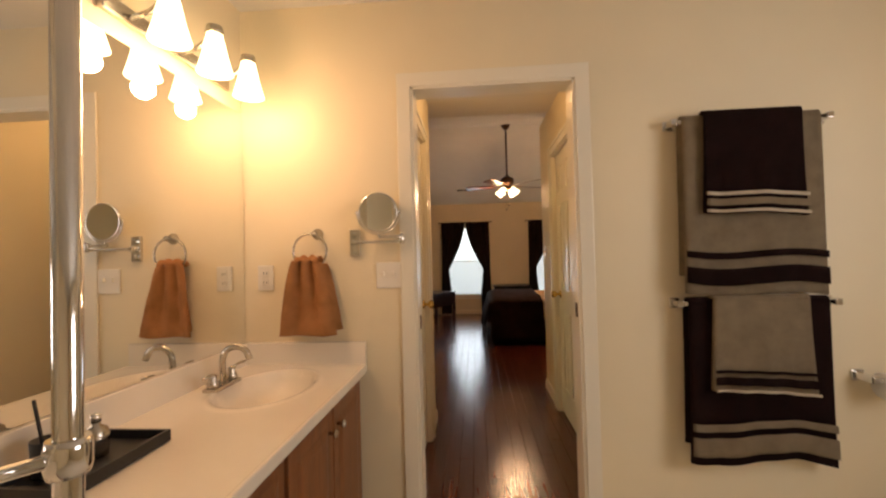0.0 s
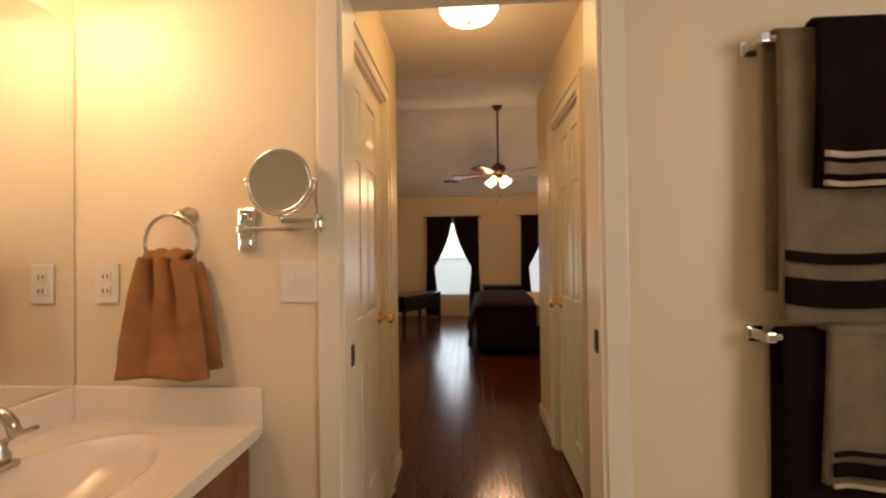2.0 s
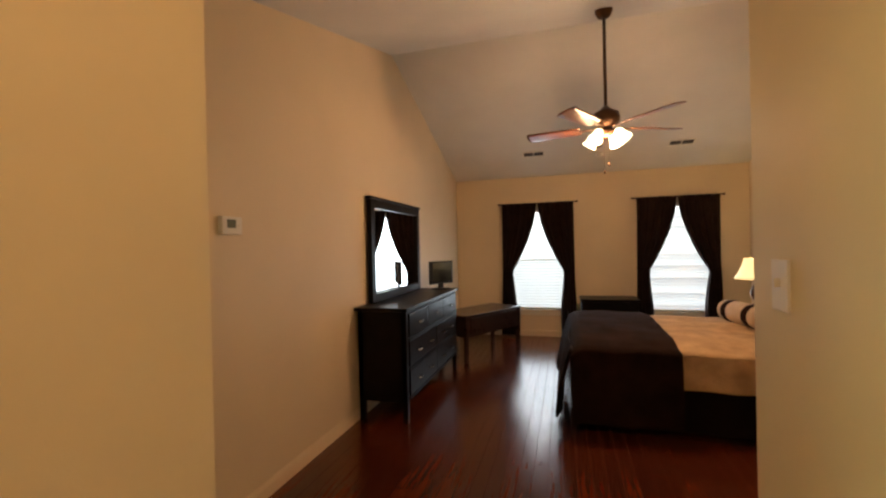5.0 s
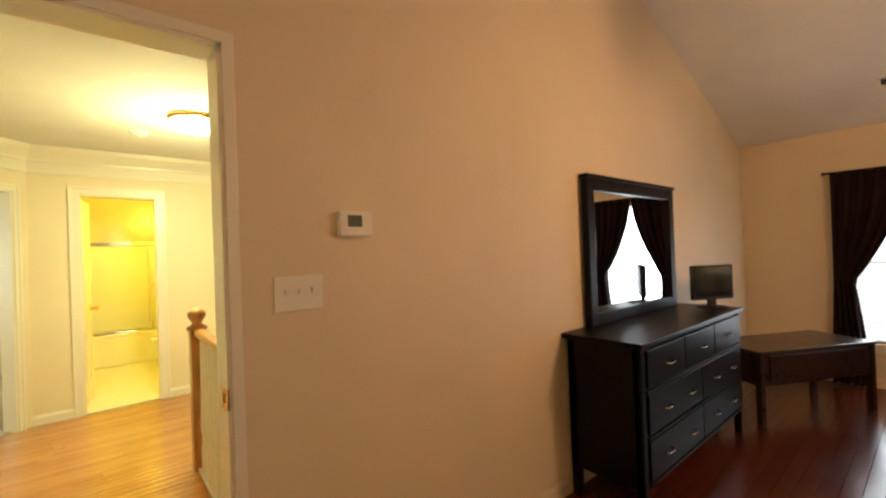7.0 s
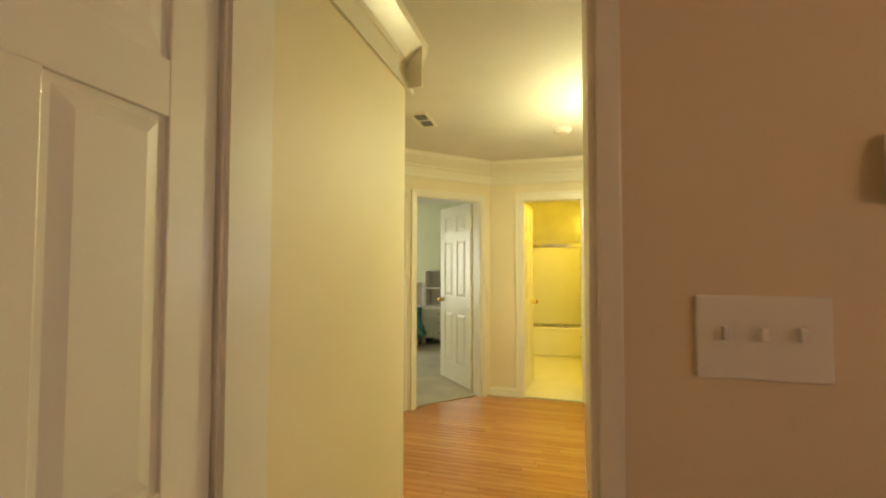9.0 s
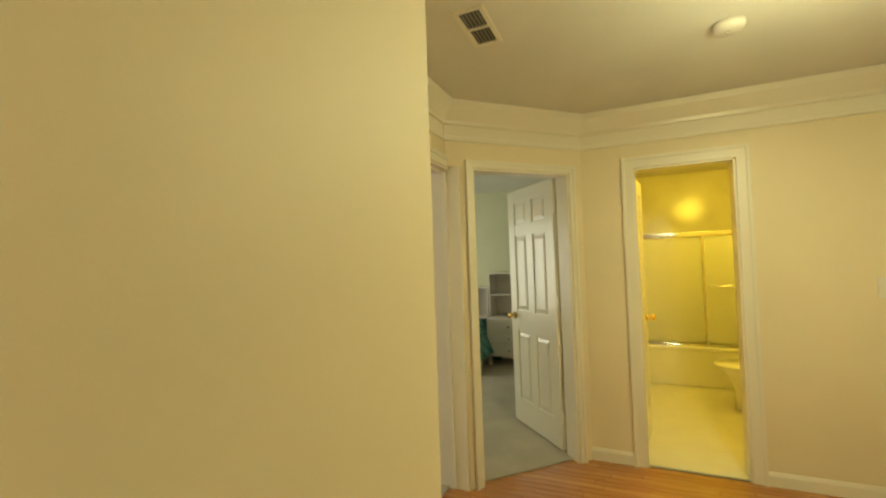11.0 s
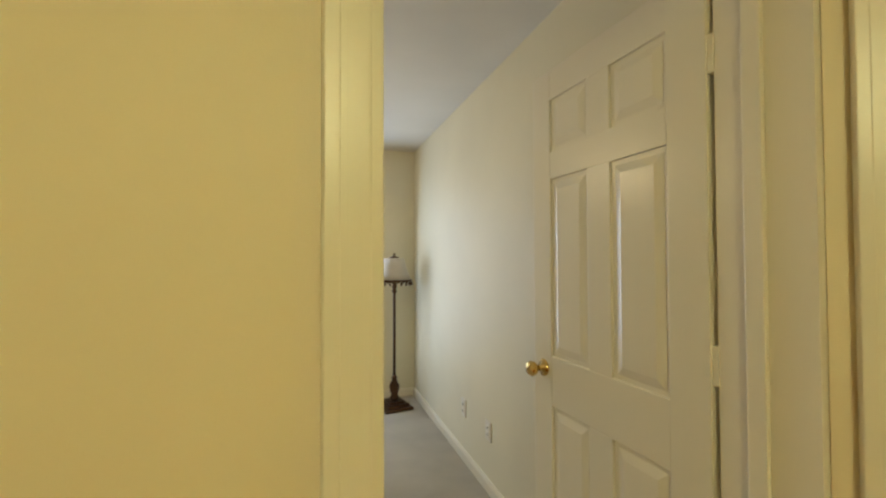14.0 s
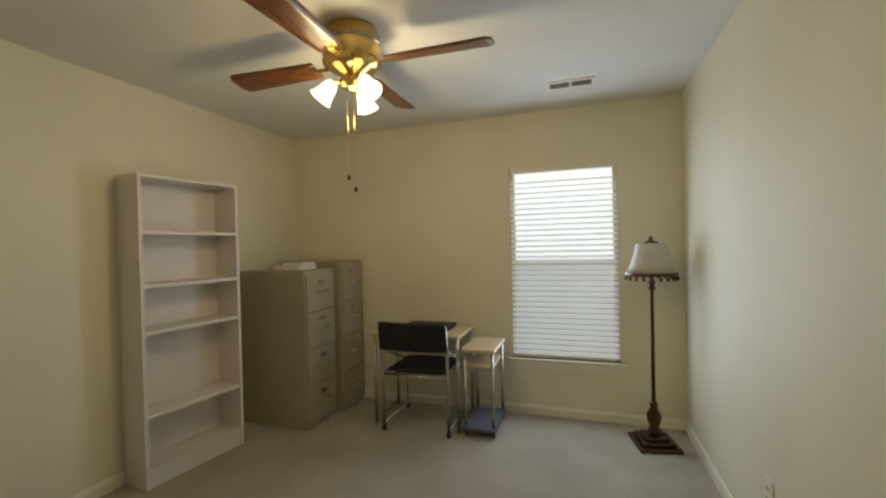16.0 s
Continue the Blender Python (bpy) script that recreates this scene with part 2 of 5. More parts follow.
def tube(points, r, seg=10, bm=None, closed=False):
    """A round bar that follows points."""
    bm = bm or bmesh.new()
    pts = [Vector(p) for p in points]
    rings, up = [], Vector((0.13, 0.31, 0.94))
    for i, p in enumerate(pts):
        a = pts[i - 1] if i or closed else p
        b = pts[(i + 1) % len(pts)] if i + 1 < len(pts) or closed else p
        d = (b - a).normalized()
        u = d.cross(up).normalized()
        v = d.cross(u)
        rings.append([bm.verts.new(p + r * (math.cos(2 * math.pi * k / seg) * u + math.sin(2 * math.pi * k / seg) * v)) for k in range(seg)])
    pairs = list(zip(rings, rings[1:])) + ([(rings[-1], rings[0])] if closed else [])
    for a, b in pairs:
        for k in range(seg):
            bm.faces.new((a[k], a[(k + 1) % seg], b[(k + 1) % seg], b[k])).smooth = True
    if not closed:
        bm.faces.new(rings[0][::-1]), bm.faces.new(rings[-1])
    return bm


def sheet(fn, nu, nv, thick=0.012):
    """A cloth of some thickness: fn(u, v) gives the place of each of its corners."""
    bm = bmesh.new()
    g = [[bm.verts.new(fn(i / nu, j / nv)) for j in range(nv + 1)] for i in range(nu + 1)]
    for i in range(nu):
        for j in range(nv):
            bm.faces.new((g[i][j], g[i + 1][j], g[i + 1][j + 1], g[i][j + 1])).smooth = True
    bmesh.ops.recalc_face_normals(bm, faces=bm.faces[:])
    if thick:
        bmesh.ops.solidify(bm, geom=bm.faces[:], thickness=thick)
    return bm


def ball(r, centre, squash=(1, 1, 1), seg=20):
    bm = bmesh.new()
    bmesh.ops.create_uvsphere(bm, u_segments=seg, v_segments=seg // 2, radius=r)
    for v in bm.verts:
        v.co = Vector((v.co.x * squash[0], v.co.y * squash[1], v.co.z * squash[2])) + Vector(centre)
    for f in bm.faces:
        f.smooth = True
    return bm


def cushion(w, d, h, rough=0.0):
    """A soft block, full in the middle and thin along its seams."""
    bm = bmesh.new()
    bmesh.ops.create_cube(bm, size=1)
    bmesh.ops.subdivide_edges(bm, edges=bm.edges[:], cuts=7, use_grid_fill=True)
    for v in bm.verts:
        x, y, z = v.co * 2
        k = ((1 - abs(x) ** 4) * (1 - abs(y) ** 4)) ** 0.5
        n = noise.noise(Vector((x * 2, y * 2, z))) * rough
        v.co = Vector((x * w / 2 * (1 - 0.06 * (1 - k)), y * d / 2 * (1 - 0.06 * (1 - k)), z * h / 2 * (0.15 + 0.85 * k) + n))
    for f in bm.faces:
        f.smooth = True
    return bm


def mesh_of(name, bm, material):
    me = bpy.data.meshes.new(name)
    bmesh.ops.recalc_face_normals(bm, faces=bm.faces[:])
    bm.to_mesh(me)
    bm.free()
    me.materials.append(material)
    return me


def part(name, bm, material, parent, label=""):
    ob = new(name, mesh_of(name, bm, material) if isinstance(bm, bmesh.types.BMesh) else bm)
    ob.parent = parent
    return tagged(ob, label)


def thing(name, at, label, category, group="", rz=0, kind=""):
    ob = new(name)
    ob.matrix_world = pose(*at, 0, 0, rz)
    ob.empty_display_size = 0.1
    return tagged(ob, label, category, group, kind)


def setting(name, bm, material, label="", category=""):
    return tagged(new(name, mesh_of(name, bm, material)), label, category, "", "structure")


def wall_x(x0, x1, y0, y1, z1, holes=(), z0=0.0):
    """Wall running in x from x0 to x1, between the faces y0 and y1, with holes (a, b, low, high)."""
    bm, at = bmesh.new(), x0
    for a, b, lo, hi in sorted(holes):
        if a > at:
            box(bm, at, a, y0, y1, z0, z1)
        if lo > z0:
            box(bm, a, b, y0, y1, z0, lo)
        if hi < z1:
            box(bm, a, b, y0, y1, hi, z1)
        at = b
    if x1 > at:
        box(bm, at, x1, y0, y1, z0, z1)
    return bm


def wall_y(y0, y1, x0, x1, z1, holes=(), z0=0.0):
    bm = wall_x(y0, y1, x0, x1, z1, holes, z0)
    for v in bm.verts:
        v.co = Vector((v.co.y, v.co.x, v.co.z))
    return bm


# ---------------------------------------------------------------- structure
DOOR = 2.035
CEIL = 2.44
# bathroom
setting("wall_bath_door", wall_x(-0.60, 3.10, 0.0, 0.12, CEIL, [(0.33, 1.085, 0, DOOR)]), M_WALL, "cream painted wall with a doorway", "wall")
setting("wall_bath_mirror", wall_y(-3.7, 0.0, -0.60, -0.48, CEIL), M_WALL, "cream painted wall behind the vanity", "wall")
setting("wall_bath_window", wall_y(-3.7, 0.0, 2.90, 3.02, CEIL, [(-2.1, -1.1, 1.0, 2.0)]), M_WALL, "cream painted wall with a window", "wall")
setting("wall_bath_back", wall_x(-0.6, 3.1, -3.82, -3.7, CEIL), M_WALL, "cream painted back wall", "wall")
setting("ceiling_bath", boxes((-0.60, 3.1, -3.82, 0.12, CEIL, CEIL + 0.1)), M_CEIL, "white painted ceiling", "ceiling")
setting("floor_bath", boxes((-0.60, 3.1, -3.82, 0.0, -0.1, -0.004)), M_VINYL, "pale vinyl bathroom floor", "floor")
# hall
setting("wall_hall_left", wall_y(0.12, 1.30, 0.16, 0.28, CEIL, [(0.22, 0.93, 0, DOOR)]), M_WALL, "cream hall wall with a closet door", "wall")
setting("wall_hall_right", wall_y(0.12, 2.09, 1.25, 1.37, CEIL, [(0.84, 1.50, 0, DOOR)]), M_WALL, "cream hall wall with a closet door", "wall")
setting("ceiling_hall", boxes((-0.96, 1.37, 0.12, 1.60, 2.42, 2.55)), M_CEIL, "painted hall ceiling", "ceiling")
setting("wall_closet_back", boxes((-0.48, -0.40, 0.12, 1.20, 0, CEIL), (1.95, 2.05, 0.12, 2.1, 0, CEIL)), M_WALL, "plain closet wall", "wall")
# bedroom
RIDGE, LOW, FAR = 3.29, 2.42, 7.22


def gable(x0, x1):
    """A wall across the vault, up to the sloped ceiling."""
    bm = bmesh.new()
    pts = [(1.60, LOW), (4.69, RIDGE), (FAR, 2.39), (FAR, 2.05), (1.60, 2.05)]
    a = [bm.verts.new((x0, y, z)) for y, z in pts]
    b = [bm.verts.new((x1, y, z)) for y, z in pts]
    bm.faces.new(a), bm.faces.new(b[::-1])
    for i in range(5):
        bm.faces.new((a[i], a[(i + 1) % 5], b[(i + 1) % 5], b[i]))
    return bm


def slope(y0, z0, y1, z1, x0, x1):
    bm = boxes((x0, x1, 0, 1, 0, 0.12))
    for v in bm.verts:
        v.co = Vector((v.co.x, y0 + v.co.y * (y1 - y0), z0 + v.co.y * (z1 - z0) + v.co.z))
    return bm


bm = wall_y(1.20, FAR, -0.96, -0.84, 2.05, [(1.385, 2.10, 0, 2.048)])
box(bm, -0.96, -0.84, 1.20, 1.60, 2.05, 2.42)
setting("wall_bedroom_dresser", bm, M_BEDWALL, "tan painted wall with the landing doorway", "wall")
setting("wall_bedroom_gable_west", gable(-0.96, -0.84), M_BEDWALL, "tan painted gable wall under the vault", "wall")
setting("wall_bedroom_south", wall_x(-0.84, 0.16, 1.18, 1.30, 2.42), M_BEDWALL, "tan painted wall beside the hall", "wall")
setting("wall_bedroom_entry", wall_x(1.37, 3.25, 1.97, 2.09, 2.75), M_BEDWALL, "tan painted wall beside the hall", "wall")
setting("wall_bedroom_window", wall_x(-0.96, 3.25, FAR, FAR + 0.14, 2.55, [(-0.06, 0.82, 0.40, 1.90), (1.80, 2.66, 0.40, 1.90)]), M_BEDWALL, "tan painted wall with two windows", "wall")
bm = wall_y(1.97, FAR, 3.13, 3.25, 2.05)
setting("wall_bedroom_head", bm, M_BEDWALL, "tan painted wall at the head of the bed", "wall")
setting("wall_bedroom_gable_east", gable(3.13, 3.25), M_BEDWALL, "tan painted gable wall", "wall")
setting("ceiling_bedroom_near", slope(1.60, LOW, 4.69, RIDGE, -0.96, 3.25), M_CEIL, "sloped white ceiling of the vault", "ceiling")
setting("ceiling_bedroom_far", slope(4.69, RIDGE, FAR, 2.39, -0.96, 3.25), M_CEIL, "sloped white ceiling of the vault", "ceiling")
setting("floor_bedroom", boxes((-0.96, 3.25, 0.0, FAR, -0.1, -0.006)), M_SUB, "dark red hardwood floor", "floor")
# landing
setting("wall_landing_long", wall_x(-1.99, -0.96, 1.22, 1.34, CEIL), M_WALL, "cream landing wall", "wall")
setting("wall_landing_return", wall_y(0.47, 1.22, -1.99, -1.87, CEIL), M_WALL, "short cream return wall", "wall")
bm = wall_x(-3.86, -1.99, 0.47, 0.59, CEIL, [(-3.86, -3.05, 0, DOOR)])
jamb = [(-3.862, 0.47), (-3.862, 0.655), (-3.945, 0.575), (-4.07, 0.575), (-4.07, 0.47)]
low, high = [bm.verts.new((x, y, 0)) for x, y in jamb], [bm.verts.new((x, y, DOOR)) for x, y in jamb]
bm.faces.new(low), bm.faces.new(high[::-1])
for i in range(5):
    bm.faces.new((low[i], low[(i + 1) % 5], high[(i + 1) % 5], high[i]))
setting("wall_office_door", bm, M_WALL, "cream wall with the office doorway", "wall")
bm = wall_x(0.0, 1.06, 0.0, 0.12, CEIL, [(0.0, 0.099, 0, DOOR), (0.180, 0.945, 0, DOOR)])
DIAG = pose(-3.79, 0.595, 0, 0, 0, 135)
for v in bm.verts:
    v.co = DIAG @ v.co
setting("wall_child_door", bm, M_WALL, "angled cream wall with a doorway", "wall")
setting("wall_landing_far", wall_y(1.345, 5.0, -4.66, -4.54, CEIL, [(1.68, 2.28, 0, DOOR), (4.12, 4.86, 0, DOOR)]), M_WALL, "cream landing wall with bathroom doorway", "wall")
setting("wall_landing_north", wall_x(-4.66, -0.96, 5.0, 5.12, CEIL, z0=-2.6), M_WALL, "cream landing wall over the stairs", "wall")
setting("wall_stair_side", wall_y(2.3, 5.0, -0.958, -0.90, CEIL, z0=-2.6), M_WALL, "cream stair wall", "wall")
setting("ceiling_landing", boxes((-4.66, -0.96, 0.47, 5.12, CEIL, CEIL + 0.1)), M_CEIL, "painted landing ceiling", "ceiling")
setting("floor_landing", boxes((-4.66, -0.96, 0.35, 2.36, -0.12, -0.006), (-4.66, -2.62, 2.36, 5.0, -0.12, -0.006)), M_SUB, "golden oak strip floor", "floor")
setting("wall_stair_inner", boxes((-2.66, -2.62, 2.36, 5.0, -2.6, -0.121), (-2.62, -0.96, 2.30, 2.36, -2.6, -0.121)), M_WALL, "cream stairwell wall", "wall")
setting("floor_lower", boxes((-2.7, -0.9, 2.3, 5.1, -2.7, -2.6)), M_SLOT, "dark lower floor", "floor")
# office
setting("wall_office_right", wall_y(-2.85, 0.47, -4.07, -3.955, 2.42), M_OFFICE, "pale cream office wall", "wall")
setting("wall_office_left", wall_y(-2.85, 0.47, -0.68, -0.56, 2.42), M_OFFICE, "pale cream office wall", "wall")
setting("wall_office_window", wall_x(-4.07, -0.56, -2.99, -2.85, 2.42, [(-3.53, -2.72, 0.46, 1.97)]), M_OFFICE, "pale cream office wall with a window", "wall")
setting("wall_office_back", wall_x(-2.33, -0.56, 0.35, 0.468, 2.42), M_OFFICE, "pale cream office wall", "wall")
setting("ceiling_office", boxes((-4.07, -0.56, -2.99, 0.47, 2.40, 2.5)), M_CEIL, "white office ceiling", "ceiling")
setting("floor_office", boxes((-4.07, -0.56, -2.99, 0.53, -0.1, 0.012)), M_CARPET, "beige cut-pile carpet", "floor")
# child's room, small bathroom, pink room
setting("wall_child_far", wall_y(-2.3, 1.42, -7.42, -7.30, CEIL), M_CHILD, "pale green bedroom wall", "wall")
setting("wall_child_south", wall_x(-7.42, -4.07, -2.42, -2.30, CEIL, [(-6.1, -5.1, 0.65, 1.95)]), M_CHILD, "pale green wall with a window", "wall")
setting("wall_child_north", wall_x(-7.42, -4.66, 1.42, 1.54, CEIL), M_CHILD, "pale green bedroom wall", "wall")
setting("wall_child_east", wall_y(-2.3, 0.62, -4.13, -4.075, CEIL), M_CHILD, "pale green bedroom wall", "wall")
setting("ceiling_child", boxes((-7.42, -4.66, -2.42, 1.54, CEIL, CEIL + 0.1), (-4.66, -4.07, -2.42, 0.47, CEIL, CEIL + 0.1)), M_CEIL, "white ceiling", "ceiling")
setting("floor_child", boxes((-7.42, -4.66, -2.42, 1.50, -0.1, 0.010), (-4.66, -4.07, -2.42, 0.47, -0.13, 0.009)), M_CARPET, "beige carpet", "floor")
bm = bmesh.new()
ring = [DIAG @ Vector((0.02, 0.05, 0)), DIAG @ Vector((1.05, 0.05, 0)), Vector((-4.66, 1.42, 0)), Vector((-4.66, 0.47, 0)), Vector((-3.85, 0.47, 0))]
lo, hi = [bm.verts.new((v.x, v.y, -0.1)) for v in ring], [bm.verts.new((v.x, v.y, 0.0095)) for v in ring]
bm.faces.new(lo), bm.faces.new(hi[::-1])
for i in range(5):
    bm.faces.new((lo[i], lo[(i + 1) % 5], hi[(i + 1) % 5], hi[i]))
setting("floor_child_threshold", bm, M_CARPET, "beige carpet at the angled doorway", "floor")
setting("wall_small_bath_back", wall_y(1.54, 3.2, -7.42, -7.34, CEIL), M_TILE, "tiled tub wall", "wall")
setting("wall_small_bath_side", wall_x(-7.42, -4.66, 3.1, 3.2, CEIL), M_WALL, "cream bathroom wall", "wall")
setting("wall_small_bath_near", wall_x(-7.34, -4.66, 1.541, 1.60, CEIL), M_WALL, "cream bathroom wall", "wall")
setting("ceiling_small_bath", boxes((-7.42, -4.66, 1.54, 3.2, CEIL, CEIL + 0.1)), M_CEIL, "painted bathroom ceiling", "ceiling")
setting("floor_small_bath", boxes((-7.42, -4.57, 1.54, 3.2, -0.1, 0.004)), M_VINYL, "pale vinyl bathroom floor", "floor")
setting("wall_pink_room", boxes((-7.9, -7.8, 3.3, 6.2, 0, CEIL), (-7.9, -4.66, 3.22, 3.3, 0, CEIL), (-7.9, -4.66, 6.2, 6.3, 0, CEIL), (-4.66, -4.58, 5.12, 6.3, 0, CEIL)), M_WHITE, "white bedroom wall", "wall")
setting("ceiling_pink_room", boxes((-7.9, -4.66, 3.22, 6.3, CEIL, CEIL + 0.1)), M_CEIL, "white ceiling", "ceiling")
setting("floor_pink_room", boxes((-7.9, -4.60, 3.22, 6.3, -0.1, 0.004)), M_CARPET, "beige carpet", "floor")


# trim ------------------------------------------------------------------
def casing(name, m, w, wide=0.07, deep=0.12, both=True, h=DOOR, plain=False):
    """Door lining and mitred casing for an opening of width w; local x runs along the wall, y into it."""
    bm = boxes((-0.002, 0.018, -0.004, deep + 0.004, 0, h), (w - 0.018, w + 0.002, -0.004, deep + 0.004, 0, h), (-0.002, w + 0.002, -0.004, deep + 0.004, h - 0.018, h + 0.002))
    for side in ((-0.018, 0.0), (deep, deep + 0.018)) if both else ((-0.018, 0.0),):
        if plain:
            side = (-0.011, 0.0) if side[0] < 0 else (deep, deep + 0.011)
        step = (side[0] - 0.008, side[0]) if side[0] < 0 else (side[1], side[1] + 0.008)
        box(bm, -wide, 0.006, *side, 0, h + wide, 0.004), box(bm, w - 0.006, w + wide, *side, 0, h + wide, 0.004), box(bm, -0.004, w + 0.004, *side, h - 0.006, h + wide - 0.001, 0.004)
        if plain:
            continue
        box(bm, -wide, -wide + 0.022, *step, 0, h + wide, 0.003), box(bm, w + wide - 0.022, w + wide, *step, 0, h + wide, 0.003), box(bm, -wide + 0.022, w + wide - 0.022, *step, h + wide - 0.022, h + wide, 0.003)
    for v in bm.verts:
        v.co = m @ v.co
    return setting(name, bm, M_TRIM, "white painted door casing", "door frame")


casing("trim_bath_door", pose(0.33, 0, 0), 0.755, 0.058, plain=True)
casing("trim_bedroom_door", pose(-0.84, 1.385, 0, 0, 0, 90), 0.715, 0.030, h=2.048, plain=True)
bm = boxes((-3.864, -3.844, 0.466, 0.662, 0, DOOR), (-3.068, -3.048, 0.466, 0.594, 0, DOOR), (-3.844, -3.068, 0.466, 0.594, DOOR - 0.018, DOOR + 0.002))
box(bm, -3.844, -3.832, 0.535, 0.575, 0, DOOR - 0.018, 0.003), box(bm, -3.080, -3.068, 0.515, 0.55, 0, DOOR - 0.018, 0.003), box(bm, -3.832, -3.080, 0.515, 0.55, DOOR - 0.030, DOOR - 0.018, 0.003)
for y0, y1, lip in ((0.59, 0.608, (0.608, 0.616)), (0.452, 0.47, (0.444, 0.452))):
    box(bm, -3.054, -2.988, y0, y1, 0, DOOR + 0.062, 0.004), box(bm, -3.80, -3.054, y0, y1, DOOR - 0.006, DOOR + 0.061, 0.004)
    box(bm, -3.012, -2.990, *lip, 0, DOOR + 0.060, 0.003), box(bm, -3.80, -3.012, *lip, DOOR + 0.038, DOOR + 0.060, 0.003)
setting("trim_office_door", bm, M_TRIM, "white painted door casing", "door frame")
casing("trim_child_door", DIAG @ pose(0.180, 0, 0), 0.765, 0.045)
casing("trim_small_bath_door", pose(-4.54, 1.68, 0, 0, 0, 90), 0.60)
casing("trim_pink_door", pose(-4.54, 4.12, 0, 0, 0, 90), 0.74)
casing("trim_hall_left_door", pose(0.28, 0.22, 0, 0, 0, 90), 0.71, 0.065)
casing("trim_hall_right_door", pose(1.25, 1.50, 0, 0, 0, 270), 0.66, 0.065)


def run(name, a, b, profile, material, label, category):
    """A moulding along a wall from a to b; profile in (distance from the wall, height), the wall on the right."""
    a, b = Vector(a), Vector(b)
    d = (b - a).normalized()
    out = Vector((-d.y, d.x, 0))
    bm = bmesh.new()
    ends = [[bm.verts.new(p + out * o + Vector((0, 0, h))) for o, h in profile] for p in (a, b)]
    bm.faces.new(ends[0]), bm.faces.new(ends[1][::-1])
    k = len(profile)
    for i in range(k):
        bm.faces.new((ends[0][i], ends[0][(i + 1) % k], ends[1][(i + 1) % k], ends[1][i]))
    return setting(name, bm, material, label, category)


BASE = [(0, 0), (0.014, 0), (0.014, 0.065), (0.006, 0.085), (0, 0.085)]
CROWN = [(0, 2.20), (0.014, 2.20), (0.014, 2.225), (0.004, 2.23), (0.004, 2.30), (0.016, 2.305), (0.020, 2.325), (0.055, 2.365), (0.085, 2.40), (0.090, 2.438), (0, 2.438)]
for a, b in (((-0.82, 1.301), (0.16, 1.301)), ((-0.84, FAR), (-0.84, 2.135)), ((3.13, FAR - 0.001), (-0.84, FAR - 0.001)), ((3.13, 2.1), (3.13, FAR))):
    run("baseboard", (*a, 0), (*b, 0), BASE, M_BEDWALL, "tan painted baseboard", "baseboard")
for a, b in (((1.25, 1.58), (1.25, 2.09)), ((1.25, 0.13), (1.25, 0.77)), ((0.28, 1.30), (0.28, 1.0)),
             ((-1.99, 0.59), (-1.99, 1.34)), ((-2.0, 1.34), (-0.97, 1.34)), ((-2.98, 0.59), (-1.99, 0.59)), ((-4.54, 1.61), (-4.54, 1.32)), ((-4.54, 4.04), (-4.54, 2.32)),
             ((-3.955, 0.46), (-3.955, -2.85)), ((-3.955, -2.85), (-0.68, -2.85)), ((-0.68, -2.85), (-0.68, 0.47)), ((-7.3, 1.4), (-7.3, -2.3))):
    run("baseboard", (*a, 0), (*b, 0), BASE, M_TRIM, "white painted baseboard", "baseboard")
END = DIAG @ Vector((1.06, 0, 0))
for a, b in (((-2.075, 1.34), (-0.965, 1.34)), ((-1.99, 0.59), (-1.99, 1.425)), ((-3.79, 0.59), (-1.99, 0.59)), ((END.x, END.y), (-3.79, 0.595)), ((-4.54, 5.0), (-4.54, 1.25)), ((-0.96, 5.0), (-4.54, 5.0)), ((-0.961, 1.34), (-0.961, 5.0))):
    run("trim_crown", (*a, 0), (*b, 0), CROWN, M_TRIM, "white layered crown moulding", "crown moulding")


# ---------------------------------------------------------------- doors
KNOB = lathe([(0.030, 0), (0.032, 0.006), (0.012, 0.012), (0.011, 0.030), (0.024, 0.042), (0.028, 0.056), (0.020, 0.068), (0.004, 0.071)], 20)
KNOB_MESH = mesh_of("knob", KNOB, M_BRASS)


